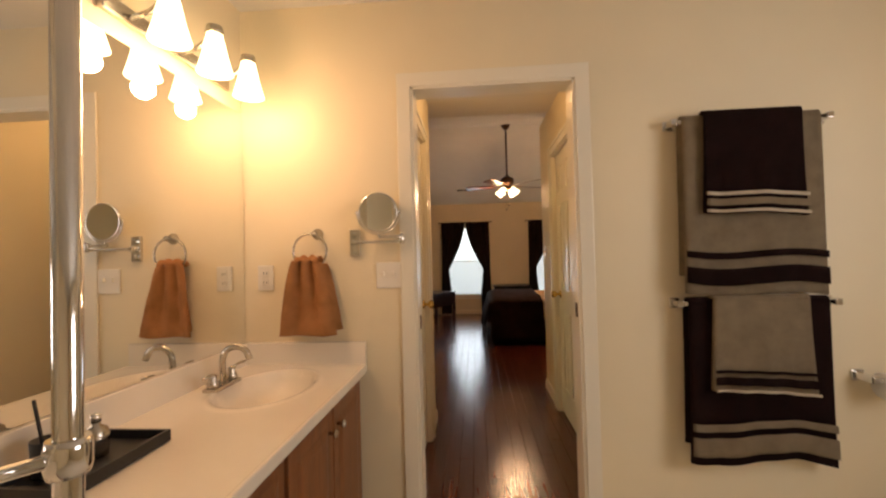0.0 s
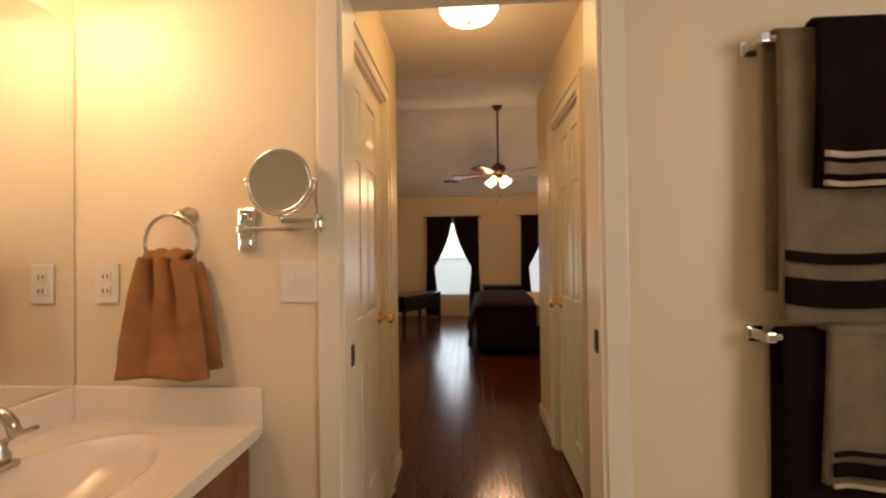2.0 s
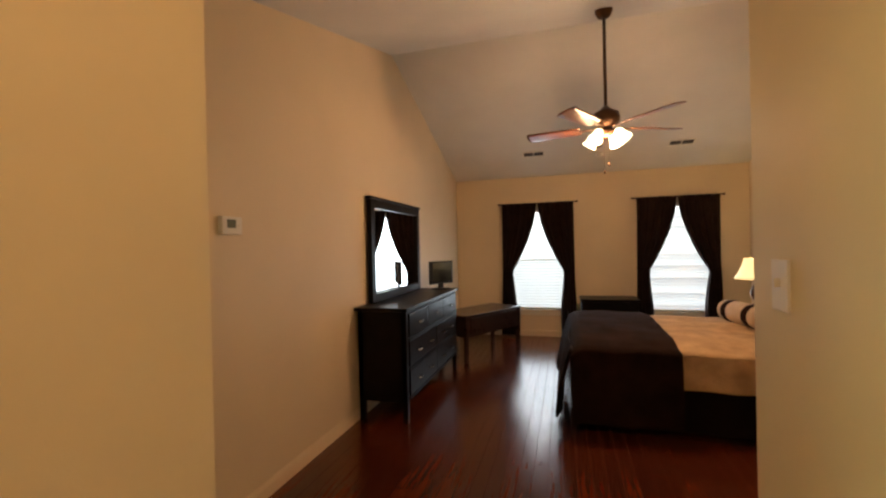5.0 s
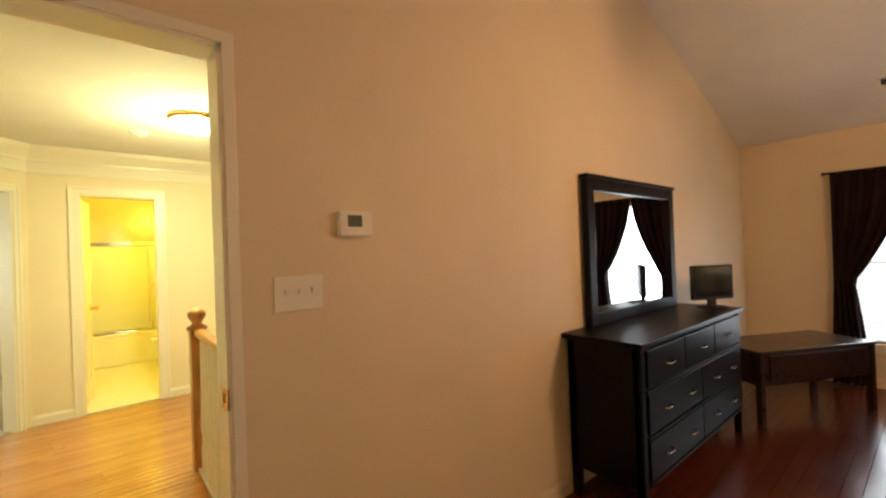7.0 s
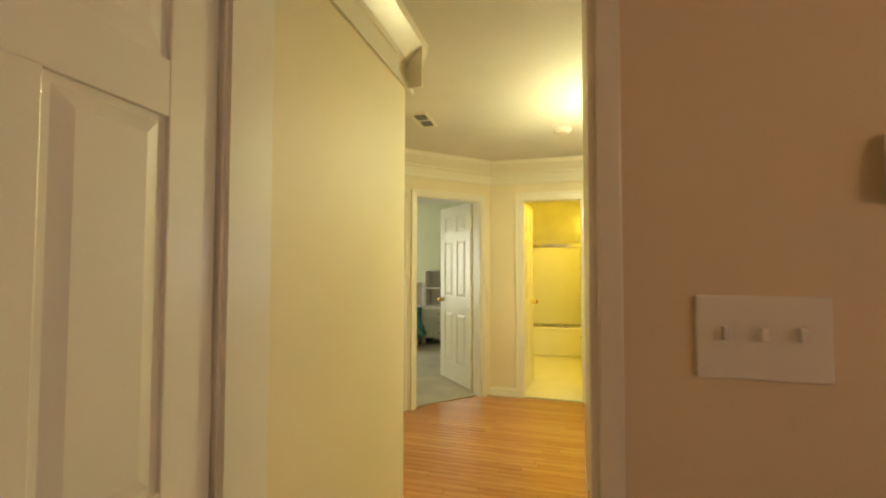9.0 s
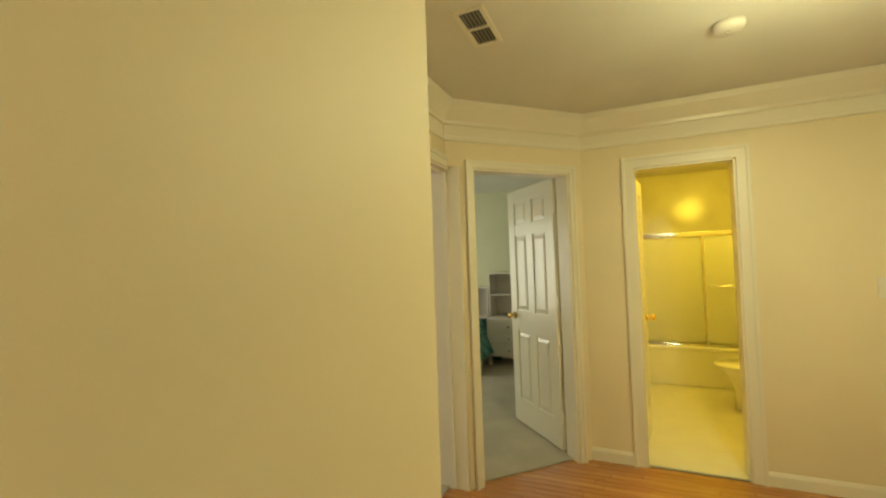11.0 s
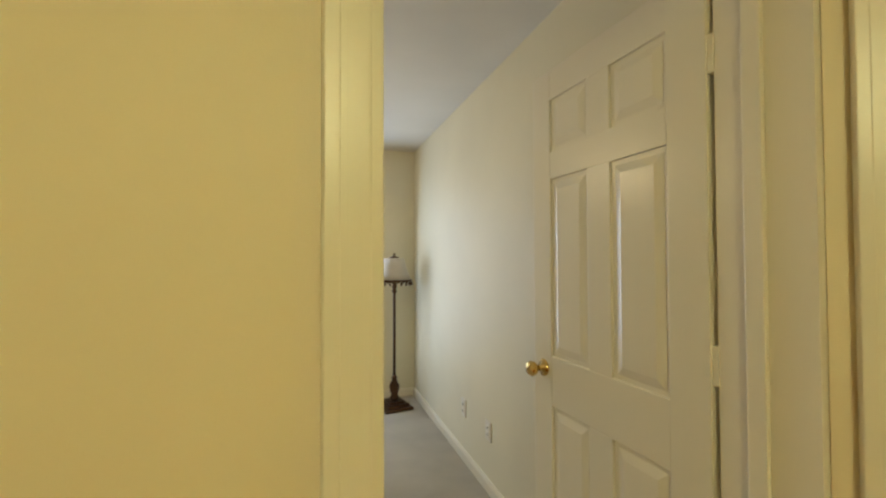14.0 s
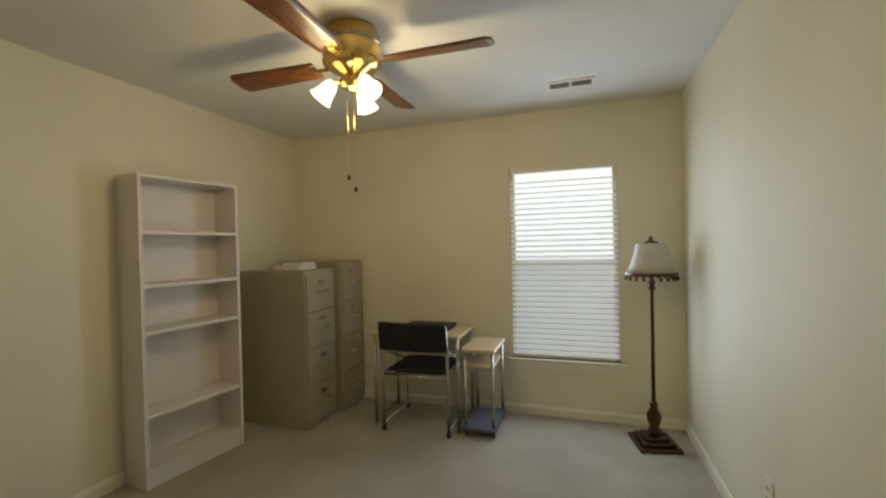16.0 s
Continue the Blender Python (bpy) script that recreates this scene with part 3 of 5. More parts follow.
def panel_door(name, m, w, label, h=2.02, knobs=True, hinges=True):
    """A six-panel door; local x from the hinges to the latch, y through its thickness."""
    door = new(name)
    door.matrix_world = m
    tagged(door, label, "door", "six-panel doors")
    t, st, mid = 0.036, 0.11, 0.10
    rails = [(0.012, 0.22), (0.80, 0.98), (1.62, 1.72), (h - 0.11, h)]
    bm = boxes((0.01, w - 0.01, 0.009, t - 0.009, 0.02, h - 0.01))
    box(bm, 0, st, 0, t, 0.012, h, 0.003), box(bm, w - st, w, 0, t, 0.012, h, 0.003)
    for a, b in rails:
        box(bm, st - 0.001, w - st + 0.001, 0.001, t - 0.001, a, b, 0.003)
    for (_, a), (b, _) in zip(rails, rails[1:]):
        box(bm, w / 2 - mid / 2, w / 2 + mid / 2, 0.001, t - 0.001, a - 0.001, b + 0.001, 0.003)
    part("leaf", bm, M_TRIM, door)
    for (_, a), (b, _) in zip(rails, rails[1:]):
        for x0, x1 in ((st, w / 2 - mid / 2), (w / 2 + mid / 2, w - st)):
            bm = bmesh.new()
            for y, s in ((0.0095, 1), (t - 0.0095, -1)):
                o = [bm.verts.new((x, y, z)) for x, z in ((x0 + 0.012, a + 0.012), (x1 - 0.012, a + 0.012), (x1 - 0.012, b - 0.012), (x0 + 0.012, b - 0.012))]
                c = [bm.verts.new((x, y - s * 0.008, z)) for x, z in ((x0 + 0.04, a + 0.04), (x1 - 0.04, a + 0.04), (x1 - 0.04, b - 0.04), (x0 + 0.04, b - 0.04))]
                bm.faces.new(c)
                for i in range(4):
                    bm.faces.new((o[i], o[(i + 1) % 4], c[(i + 1) % 4], c[i]))
            part("panel", bm, M_TRIM, door)
    if knobs:
        for y, r in ((t, -90), (0, 90)):
            k = part("knob", KNOB_MESH, None, door, "polished brass knob")
            k.matrix_local = pose(w - 0.065, y, 0.93, r)
    if hinges:
        for z in (0.25, 1.09, 1.80):
            part("hinge", boxes((-0.016, 0.003, 0.004, t - 0.004, z - 0.045, z + 0.045), bevel=0.002), M_TRIM, door, "painted hinge leaf")
    return door


panel_door("door_bedroom", pose(-0.822, 1.345, 0, 0, 0, 3), 0.70, "white six-panel door standing open in the bedroom")
panel_door("door_office", pose(-3.873, 0.450, 0.016, 0, 0, 273), 0.715, "white six-panel door standing open into the office")
hx = DIAG @ Vector((0.942, 0.150, 0))
panel_door("door_child_room", pose(hx.x - 0.01, hx.y, 0.012, 0, 0, 222), 0.715, "white six-panel door standing open over carpet")
panel_door("door_hall_closet", pose(0.262, 0.243, 0, 0, 0, 90), 0.672, "closed white six-panel linen closet door")
panel_door("door_hall_closet", pose(1.268, 0.863, 0, 0, 0, 90) @ pose(0, -0.036, 0), 0.615, "closed white six-panel closet door")
panel_door("door_small_bath", pose(-4.665, 1.675, 0, 0, 0, 172) @ pose(0.012, 0, 0), 0.53, "white six-panel bathroom door folded back open")


def plate(name, at, rz, w, h, label, kind, n=1):
    """A wall plate; local x along the wall, -y out of it."""
    p = thing(name, at, label, "wall plate", rz=rz)
    part("cover", boxes((-w / 2, w / 2, -0.007, 0, -h / 2, h / 2), bevel=0.003), M_PLASTIC, p)
    for i in range(n):
        x = (i - (n - 1) / 2) * 0.046
        if kind == "switch":
            part("toggle", boxes((x - 0.005, x + 0.005, -0.018, -0.006, -0.004, 0.016), bevel=0.002), M_PLASTIC, p)
        else:
            for z in (-0.021, 0.021):
                part("socket", boxes((x - 0.016, x + 0.016, -0.010, -0.006, z - 0.014, z + 0.014), bevel=0.003), M_PLASTIC, p)
                part("slot", boxes((x - 0.008, x - 0.005, -0.0108, -0.009, z - 0.006, z + 0.006), (x + 0.005, x + 0.008, -0.0108, -0.009, z - 0.006, z + 0.006)), M_SLOT, p)
    return p


plate("light_switch", (0.216, 0, 1.163), 0, 0.115, 0.118, "white double wall switch on the bathroom wall", "switch", 2)
plate("power_outlet", (-0.37, 0, 1.163), 0, 0.075, 0.118, "white power outlet above the vanity splash", "outlet")
plate("light_switch", (-0.84, 2.31, 1.262), 90, 0.165, 0.118, "white triple wall switch below the thermostat", "switch", 3)
plate("light_switch", (1.25, 1.94, 1.26), 270, 0.075, 0.118, "white wall switch at the hall corner", "switch", 1)
plate("power_outlet", (-3.955, -1.45, 0.36), 90, 0.072, 0.115, "white power outlet low on the office wall", "outlet")
plate("cable_plate", (-3.955, -1.05, 0.36), 90, 0.072, 0.115, "white cable plate low on the office wall", "outlet")
plate("light_switch", (-4.54, 2.95, 1.2), 90, 0.075, 0.118, "white wall switch on the landing", "switch", 1)

th = thing("thermostat", (-0.84, 2.52, 1.496), "white digital thermostat on the tan wall", "thermostat", rz=90)
part("case", boxes((-0.065, 0.065, -0.03, 0, -0.045, 0.045), bevel=0.006), M_PLASTIC, th)
part("display", boxes((-0.035, 0.022, -0.0315, -0.028, -0.012, 0.03)), M_LCD, th)
for z in (0.02, -0.004):
    part("button", boxes((0.036, 0.052, -0.034, -0.029, z, z + 0.012), bevel=0.002), M_TRIM, th)

for x, y, z, s in ((1.067, 0.035, 0.985, -1), (0.348, 0.070, 0.935, 1)):
    st = thing("strike_plate", (x, y, z), "dark bronze latch plate in the doorway jamb", "latch plate")
    part("plate", boxes((min(0, s * 0.004), max(0, s * 0.004), -0.014, 0.014, -0.032, 0.032), bevel=0.001), M_BRONZE, st)
    part("hole", boxes((min(s * 0.0035, s * 0.0055), max(s * 0.0035, s * 0.0055), -0.006, 0.006, -0.013, 0.013)), M_SLOT, st)
st = thing("strike_plate", (-0.90, 2.103, 0.96), "brass strike plate in the bedroom doorway", "latch plate")
part("plate", boxes((0.005, 0.066, -0.0235, -0.0165, -0.032, 0.032), bevel=0.002), M_BRASS, st)
part("hole", boxes((0.02, 0.04, -0.0245, -0.0225, -0.013, 0.013)), M_SLOT, st)


# ---------------------------------------------------------------- windows
def window(name, m, w, z0, z1, label, rows=None):
    """Sash window with a sill, panes, blinds and a plain bright sky outside; local x along the wall, y outwards."""
    win = new(name)
    win.matrix_world = m
    tagged(win, label, "window", "", "structure")
    part("window_frame", boxes((0, 0.035, 0.03, 0.10, z0, z1), (w - 0.035, w, 0.03, 0.10, z0, z1), (0.035, w - 0.035, 0.03, 0.10, z1 - 0.035, z1), (0.035, w - 0.035, 0.03, 0.10, z0, z0 + 0.045)), M_TRIM, win)
    mz = (z0 + z1) / 2
    part("meeting_rail", boxes((0.035, w - 0.035, 0.05, 0.09, mz - 0.02, mz + 0.02), bevel=0.003), M_TRIM, win)
    part("muntin", boxes((w / 2 - 0.008, w / 2 + 0.008, 0.06, 0.075, z0 + 0.045, mz - 0.02)), M_TRIM, win)
    for a, b in ((z0 + 0.045, mz - 0.02), (mz + 0.02, z1 - 0.035)):
        g = part("pane", boxes((0.035, w - 0.035, 0.066, 0.070, a, b)), M_GLASS, win)
        g.visible_shadow = False
    part("window_sill", boxes((-0.05, w + 0.05, -0.035, 0.03, z0 - 0.022, z0), bevel=0.004), M_TRIM, win)
    part("apron", boxes((-0.03, w + 0.03, -0.014, -0.001, z0 - 0.085, z0 - 0.022), bevel=0.003), M_TRIM, win)
    part("outside_sky", boxes((-0.6, w + 0.6, 0.5, 0.52, mz - 0.02, z1 + 0.6)), M_SKYCARD, win)
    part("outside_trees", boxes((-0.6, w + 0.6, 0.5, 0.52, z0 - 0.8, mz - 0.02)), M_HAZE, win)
    return win


def blinds(name, m, w, z0, z1, tilt, label):
    bl = new(name)
    bl.matrix_world = m
    tagged(bl, label, "blinds", "window blinds")
    part("head_rail", boxes((0.01, w - 0.01, 0.0, 0.045, z1 - 0.045, z1 - 0.002), bevel=0.003), M_TRIM, bl)
    slat = bmesh.new()
    g = [[slat.verts.new((x, y, 0.004 * (1 - (y / 0.025) ** 2))) for y in (-0.025, 0, 0.025)] for x in (0.012, w - 0.012)]
    for k in range(2):
        slat.faces.new((g[0][k], g[1][k], g[1][k + 1], g[0][k + 1]))
    bmesh.ops.solidify(slat, geom=slat.faces[:], thickness=0.0022)
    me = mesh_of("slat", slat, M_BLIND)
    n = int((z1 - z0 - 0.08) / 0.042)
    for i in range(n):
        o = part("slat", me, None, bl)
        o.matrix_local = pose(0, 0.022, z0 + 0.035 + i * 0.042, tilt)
    part("bottom_rail", boxes((0.012, w - 0.012, 0.006, 0.040, z0 + 0.004, z0 + 0.022), bevel=0.003), M_TRIM, bl)
    for x in (0.12, w - 0.12):
        part("cord", boxes((x - 0.0015, x + 0.0015, 0.020, 0.023, z0 + 0.02, z1 - 0.04)), M_TRIM, bl)
    return bl


for i, (x, w) in enumerate(((-0.06, 0.88), (1.80, 0.86))):
    window(f"window_{i + 1}", pose(x, FAR, 0), w, 0.40, 1.90, "white sash window behind dark curtains")
    blinds("window_blinds", pose(x, FAR - 0.012, 0), w, 0.41, 1.90, 26 if i == 0 else 62, "white horizontal blinds with daylight glow put into the slats")
window("window_3", pose(-2.72, -2.85, 0, 0, 0, 180), 0.81, 0.46, 1.97, "white sash window in the office")
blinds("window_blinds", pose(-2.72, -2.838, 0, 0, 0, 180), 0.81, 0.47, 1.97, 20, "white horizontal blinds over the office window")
window("window_4", pose(-5.1, -2.30, 0, 0, 0, 180), 1.0, 0.65, 1.95, "white sash window in the child's room")
window("window_5", pose(2.90, -1.1, 0, 0, 0, 270), 1.0, 1.0, 2.0, "white bathroom window")


def curtain(x0, x1, top, label):
    """A pair of tied-back drapes on a rod."""
    c = thing("curtain", (0, 0, 0), label, "curtain", "bedroom curtains")
    mid, half = (x0 + x1) / 2, (x1 - x0) / 2
    for s in (-1, 1):
        def fn(u, v, s=s):
            z = 0.03 + (top - 0.03) * (1 - v)
            tie = 0.98
            if z > tie:
                k = (top - z) / (top - tie)
                inner = half * (0.015 + 0.70 * k ** 1.7)
            else:
                inner = half * (0.715 - 0.10 * min(1, (tie - z) / 0.5))
            outer = half * (1.0 + (0.06 * max(0, (tie - z)) if z < tie else 0))
            x = inner + (outer - inner) * u
            amp = 0.022 if z > tie else 0.028
            y = 7.09 + amp * math.sin(u * 2 * math.pi * 5 + 0.8 * s) + 0.012 * math.sin(u * 17 + z * 3) - 0.05 * math.exp(-((z - tie) / 0.12) ** 2) * (1 - u) * 0.6
            return Vector((mid + s * x, y, z))
        part("drape", sheet(fn, 44, 44, 0.006), M_CURTAIN, c)
        tb = [(mid + s * half * 0.70, 7.05, 0.965), (mid + s * half * 0.80, 7.035, 0.985), (mid + s * half * 0.92, 7.05, 1.0), (mid + s * half * 1.0, 7.12, 1.01)]
        part("tieback", tube(tb, 0.012, 8), M_CURTAIN, c)
        part("finial", ball(0.016, (mid + s * (half + 0.05), 7.10, top - 0.004)), M_BRONZE, c)
        part("bracket", boxes((mid + s * half * 0.96 - 0.008, mid + s * half * 0.96 + 0.008, 7.10, FAR, top - 0.012, top + 0.004), bevel=0.002), M_BRONZE, c)
    part("rod", tube([(x0 - 0.05, 7.10, top - 0.004), (x1 + 0.05, 7.10, top - 0.004)], 0.009, 10), M_BRONZE, c)
    return c


curtain(-0.11, 0.91, 1.985, "chocolate brown tied-back curtains on a dark rod")
curtain(1.74, 2.75, 1.985, "chocolate brown tied-back curtains on a dark rod")


# ---------------------------------------------------------------- bathroom things
van = thing("vanity_cabinet", (0, 0, 0), "brown wooden vanity cabinet with raised-panel doors", "cabinet")
part("body", boxes((-0.48, 0.060, -2.40, -0.002, 0.09, 0.60), (0.03, 0.060, -2.40, -0.002, 0.60, 0.725), (-0.48, 0.03, -2.40, -2.38, 0.60, 0.725), (-0.48, 0.0, -2.40, -0.002, 0.0, 0.09)), M_CABINET, van)


def front(y0, y1, z0, z1, name, knob=None):
    d = part(name, boxes((0.0605, 0.078, y0, y1, z0, z1), bevel=0.004), M_CABINET, van)
    bm = bmesh.new()
    e = 0.055 if z1 - z0 > 0.25 else 0.035
    o = [bm.verts.new((0.0785, y, z)) for y, z in ((y0 + e, z0 + e), (y1 - e, z0 + e), (y1 - e, z1 - e), (y0 + e, z1 - e))]
    c = [bm.verts.new((0.0845, y, z)) for y, z in ((y0 + e + .03, z0 + e + .03), (y1 - e - .03, z0 + e + .03), (y1 - e - .03, z1 - e - .03), (y0 + e + .03, z1 - e - .03))]
    bm.faces.new(c)
    for i in range(4):
        bm.faces.new((o[i], o[(i + 1) % 4], c[(i + 1) % 4], c[i]))
    part("raised_panel", bm, M_CABINET, d)
    if knob:
        k = part("handle", lathe([(0.006, 0), (0.006, 0.014), (0.014, 0.020), (0.016, 0.027), (0.009, 0.033), (0.002, 0.034)], 16), M_NICKEL, d, "round nickel knob")
        k.matrix_local = pose(0.078, knob[0], knob[1], 0, 90)


front(-0.385, -0.03, 0.11, 0.70, "door", (-0.345, 0.62))
front(-0.755, -0.395, 0.11, 0.70, "door", (-0.435, 0.62))
for z0, z1 in ((0.53, 0.70), (0.33, 0.51), (0.11, 0.31)):
    front(-1.24, -0.78, z0, z1, "drawer", (-1.01, (z0 + z1) / 2))
front(-1.72, -1.27, 0.11, 0.70, "door", (-1.68, 0.62))
front(-2.38, -1.74, 0.11, 0.70, "door", (-1.79, 0.62))


# worktop with a moulded oval basin
def basin(u, v):
    cx, cy, a, b = -0.19, -0.35, 0.165, 0.225
    x, y = -0.459 + u * 0.564, -2.41 + v * 2.388
    d = ((x - cx) / a) ** 2 + ((y - cy) / b) ** 2
    z = 0.76
    if d < 1:
        z -= 0.125 * (1 - d) ** 0.55
    elif d < 1.35:
        z += 0.004 * math.sin((d - 1) / 0.35 * math.pi)
    return Vector((x, y, z))


top = thing("countertop", (0, 0, 0), "cream cultured marble vanity top with moulded basin", "countertop")
bm = sheet(basin, 56, 200, 0)
part("worktop", bm, M_COUNTER, top)
part("front_edge", boxes((0.092, 0.108, -2.41, -0.022, 0.722, 0.761), bevel=0.006), M_COUNTER, top)
part("backsplash", boxes((-0.478, -0.459, -2.41, -0.002, 0.728, 0.862), bevel=0.004), M_COUNTER, top)
part("side_splash", boxes((-0.459, 0.105, -0.022, -0.002, 0.728, 0.862), bevel=0.004), M_COUNTER, top)
part("drain", lathe([(0.026, 0), (0.026, 0.004), (0.012, 0.007), (0.002, 0.007)]), M_CHROME, top).matrix_local = pose(-0.19, -0.35, 0.637)

fc = thing("basin_faucet", (-0.37, -0.35, 0.760), "brushed nickel two-handle faucet behind the basin", "faucet")
part("base_plate", boxes((-0.028, 0.028, -0.085, 0.085, 0.0, 0.016), bevel=0.006), M_NICKEL, fc)
part("spout", tube([(0, 0, 0.01)] + [(0.055 - 0.055 * math.cos(a), 0, 0.10 + 0.055 * math.sin(a)) for a in [i * math.pi / 10 for i in range(0, 9)]] + [(0.112, 0, 0.105)], 0.012, 12), M_NICKEL, fc)
for s in (-1, 1):
    h = part("handle", lathe([(0.020, 0.012), (0.022, 0.03), (0.014, 0.045), (0.016, 0.058), (0.006, 0.066)], 16), M_NICKEL, fc)
    h.matrix_local = pose(0, s * 0.060, 0)
    part("lever", tube([(0, 0, 0.058), (0.01, s * 0.035, 0.068), (0.012, s * 0.075, 0.066)], 0.006, 8), M_NICKEL, h)

mir = thing("vanity_mirror", (-0.478, -1.2, 0.865), "large frameless mirror over the vanity", "mirror")
part("glass", boxes((0.0, 0.006, -1.20, 1.195, 0.0, 1.075)), M_MIRROR, mir)

vl = thing("vanity_light", (-0.478, -0.43, 2.03), "chrome bar light with three lit glass shades", "light fixture")
part("backplate", boxes((0, 0.022, -0.34, 0.30, -0.028, 0.028), bevel=0.008), M_NICKEL, vl)
for y in (-0.23, 0.0, 0.23):
    part("arm", tube([(0.02, y, 0.0), (0.08, y, 0.015), (0.135, y, 0.05), (0.148, y, 0.085)], 0.009, 10), M_NICKEL, vl)
    part("socket_cup", lathe([(0.012, 0.095), (0.028, 0.088), (0.032, 0.066), (0.030, 0.058)], 18), M_NICKEL, vl).matrix_local = pose(0.148, y, 0)
    part("shade", lathe([(0.026, 0.064), (0.034, 0.03), (0.044, -0.02), (0.056, -0.065), (0.062, -0.085), (0.054, -0.084), (0.03, -0.03)], 24), M_SHADE, vl, "lit frosted glass shade").matrix_local = pose(0.148, y, 0)

rm = thing("shaving_mirror", (0.065, 0, 1.315), "round swing-arm magnifying mirror on the wall", "mirror")
MX, MZ, MR = 0.122, 0.132, 0.085
part("wall_plate", boxes((-0.024, 0.024, -0.018, 0, -0.062, 0.062), bevel=0.004), M_CHROME, rm)
for z in (-0.036, 0.0, 0.036):
    part("plate_boss", boxes((-0.013, 0.013, -0.030, -0.0175, z - 0.011, z + 0.011), bevel=0.004), M_CHROME, rm)
part("lower_arm", boxes((-0.006, 0.225, -0.050, -0.038, -0.006, 0.006), bevel=0.003), M_CHROME, rm)
part("arm_pivot", boxes((-0.010, 0.010, -0.052, -0.0295, -0.012, 0.012), bevel=0.004), M_CHROME, rm)
part("elbow", lathe([(0.010, -0.012), (0.012, -0.008), (0.012, 0.034), (0.010, 0.038)], 16), M_CHROME, rm).matrix_local = pose(0.224, -0.045, 0)
part("upper_arm", boxes((MX - 0.004, 0.224, -0.052, -0.038, 0.015, 0.029), bevel=0.003), M_CHROME, rm)
part("stem", tube([(MX, -0.048, 0.022), (MX, -0.060, 0.03), (MX, -0.060, MZ - MR - 0.012)], 0.006, 8), M_CHROME, rm)
part("yoke", tube([(MX + (MR + 0.012) * math.cos(a), -0.062, MZ + (MR + 0.012) * math.sin(a)) for a in [math.pi + i * math.pi / 16 for i in range(17)]], 0.0032, 8), M_CHROME, rm)
for s in (-1, 1):
    part("pivot_knob", ball(0.008, (MX + s * (MR + 0.013), -0.064, MZ), (1, 1, 1), 10), M_CHROME, rm)
part("rim", tube([(MX + MR * math.cos(a), -0.064, MZ + MR * math.sin(a)) for a in [i * math.pi / 20 for i in range(40)]], 0.0055, 8, closed=True), M_CHROME, rm)
g = part("mirror_glass", lathe([(0.002, -0.004), (MR - 0.001, -0.004), (MR - 0.001, 0.004), (0.002, 0.004)], 40), M_MIRROR, rm)
for f in g.data.polygons:
    f.use_smooth = False
g.matrix_local = pose(MX, -0.064, MZ, 90, 0, 0)

tr = thing("towel_ring", (-0.115, 0, 1.36), "brushed nickel towel ring on the wall", "towel ring")
part("rosette", lathe([(0.026, 0), (0.026, 0.008), (0.012, 0.02), (0.010, 0.045), (0.014, 0.05), (0.003, 0.055)], 20), M_NICKEL, tr).matrix_local = pose(0, 0, 0, 90)
part("ring", tube([(0.0 + 0.078 * math.cos(a) - 0.02, -0.052, -0.078 + 0.078 * math.sin(a)) for a in [i * math.pi / 20 for i in range(40)]], 0.005, 8, closed=True), M_NICKEL, tr)


def hang(u, v):
    half = 0.056 + 0.070 * v ** 0.7
    z = 1.235 - v * (0.330 + 0.012 * math.sin(u * 4.2)) + 0.010 * math.sin(u * 5)
    x = -0.145 + (u - 0.5) * 2 * half + 0.010 * v
    fold = 0.020 * math.sin(u * math.pi * 5 + 0.5) * (1 - 0.75 * v) + 0.014 * math.sin(u * 7.3 + 1.1 + v) * v
    crease = noise.noise(Vector((u * 4, v * 5, 2.0))) * 0.012 * v
    return Vector((x, -0.060 - fold - crease - 0.016 * v, z))


ht = thing("hand_towel", (0, 0, 0), "caramel hand towel pulled through the ring", "towel")
part("front_fall", sheet(hang, 40, 30, 0.012), M_TAN, ht)
part("back_fall", sheet(lambda u, v: hang(u, v * 0.94) + Vector((0.022, 0.032, 0)), 40, 30, 0.010), M_TAN, ht)
part("woven_band", sheet(lambda u, v: hang(u, 0.58 + 0.07 * v) + Vector((0, -0.009, 0)), 40, 5, 0.005), M_TANBAND, ht)
part("gathered_top", sheet(lambda u, v: Vector((-0.145 + (u - 0.5) * 0.11, -0.045 - 0.035 * math.cos(v * math.pi), 1.232 + 0.028 * math.sin(v * math.pi) - 0.006 * math.sin(u * 16))), 24, 10, 0.010), M_TAN, ht)


def towel(name, x0, x1, z_top, z_low, y, bands, base, label, sag=0.01, seed=0.0):
    """A folded towel over a bar: a cloth front with woven stripes, each stripe proud of the pile."""
    t = thing(name, (0, 0, 0), label, "towel", "towels on the bars")
    def fn(u, v, off=0.0):
        z = z_top - v * (z_top - z_low) - sag * v * math.sin(u * math.pi * 2 + seed) - 0.018 * v * u
        flare = 0.012 * v
        x = x0 - flare + u * (x1 - x0 + 2 * flare)
        return Vector((x, y - off - 0.007 * math.sin(u * 9 + v * 2.5 + seed) * (0.3 + v) - 0.005 * math.sin(u * 23 + seed) * v, z))
    part("cloth", sheet(lambda u, v: fn(u, v), 30, 40, 0.016), base, t)
    part("fold", sheet(lambda u, v: Vector((x0 + u * (x1 - x0), y + 0.026 - 0.026 * math.cos(v * math.pi), z_top + 0.022 * math.sin(v * math.pi))), 20, 8, 0.012), base, t)
    part("back_fall", sheet(lambda u, v: fn(u, 0.9 * v, -0.05), 20, 20, 0.012), base, t)
    for a, b, m in bands:
        part("stripe", sheet(lambda u, v: fn(u, a + (b - a) * v, 0.0125), 30, 6, 0.006), m, t)
    return t


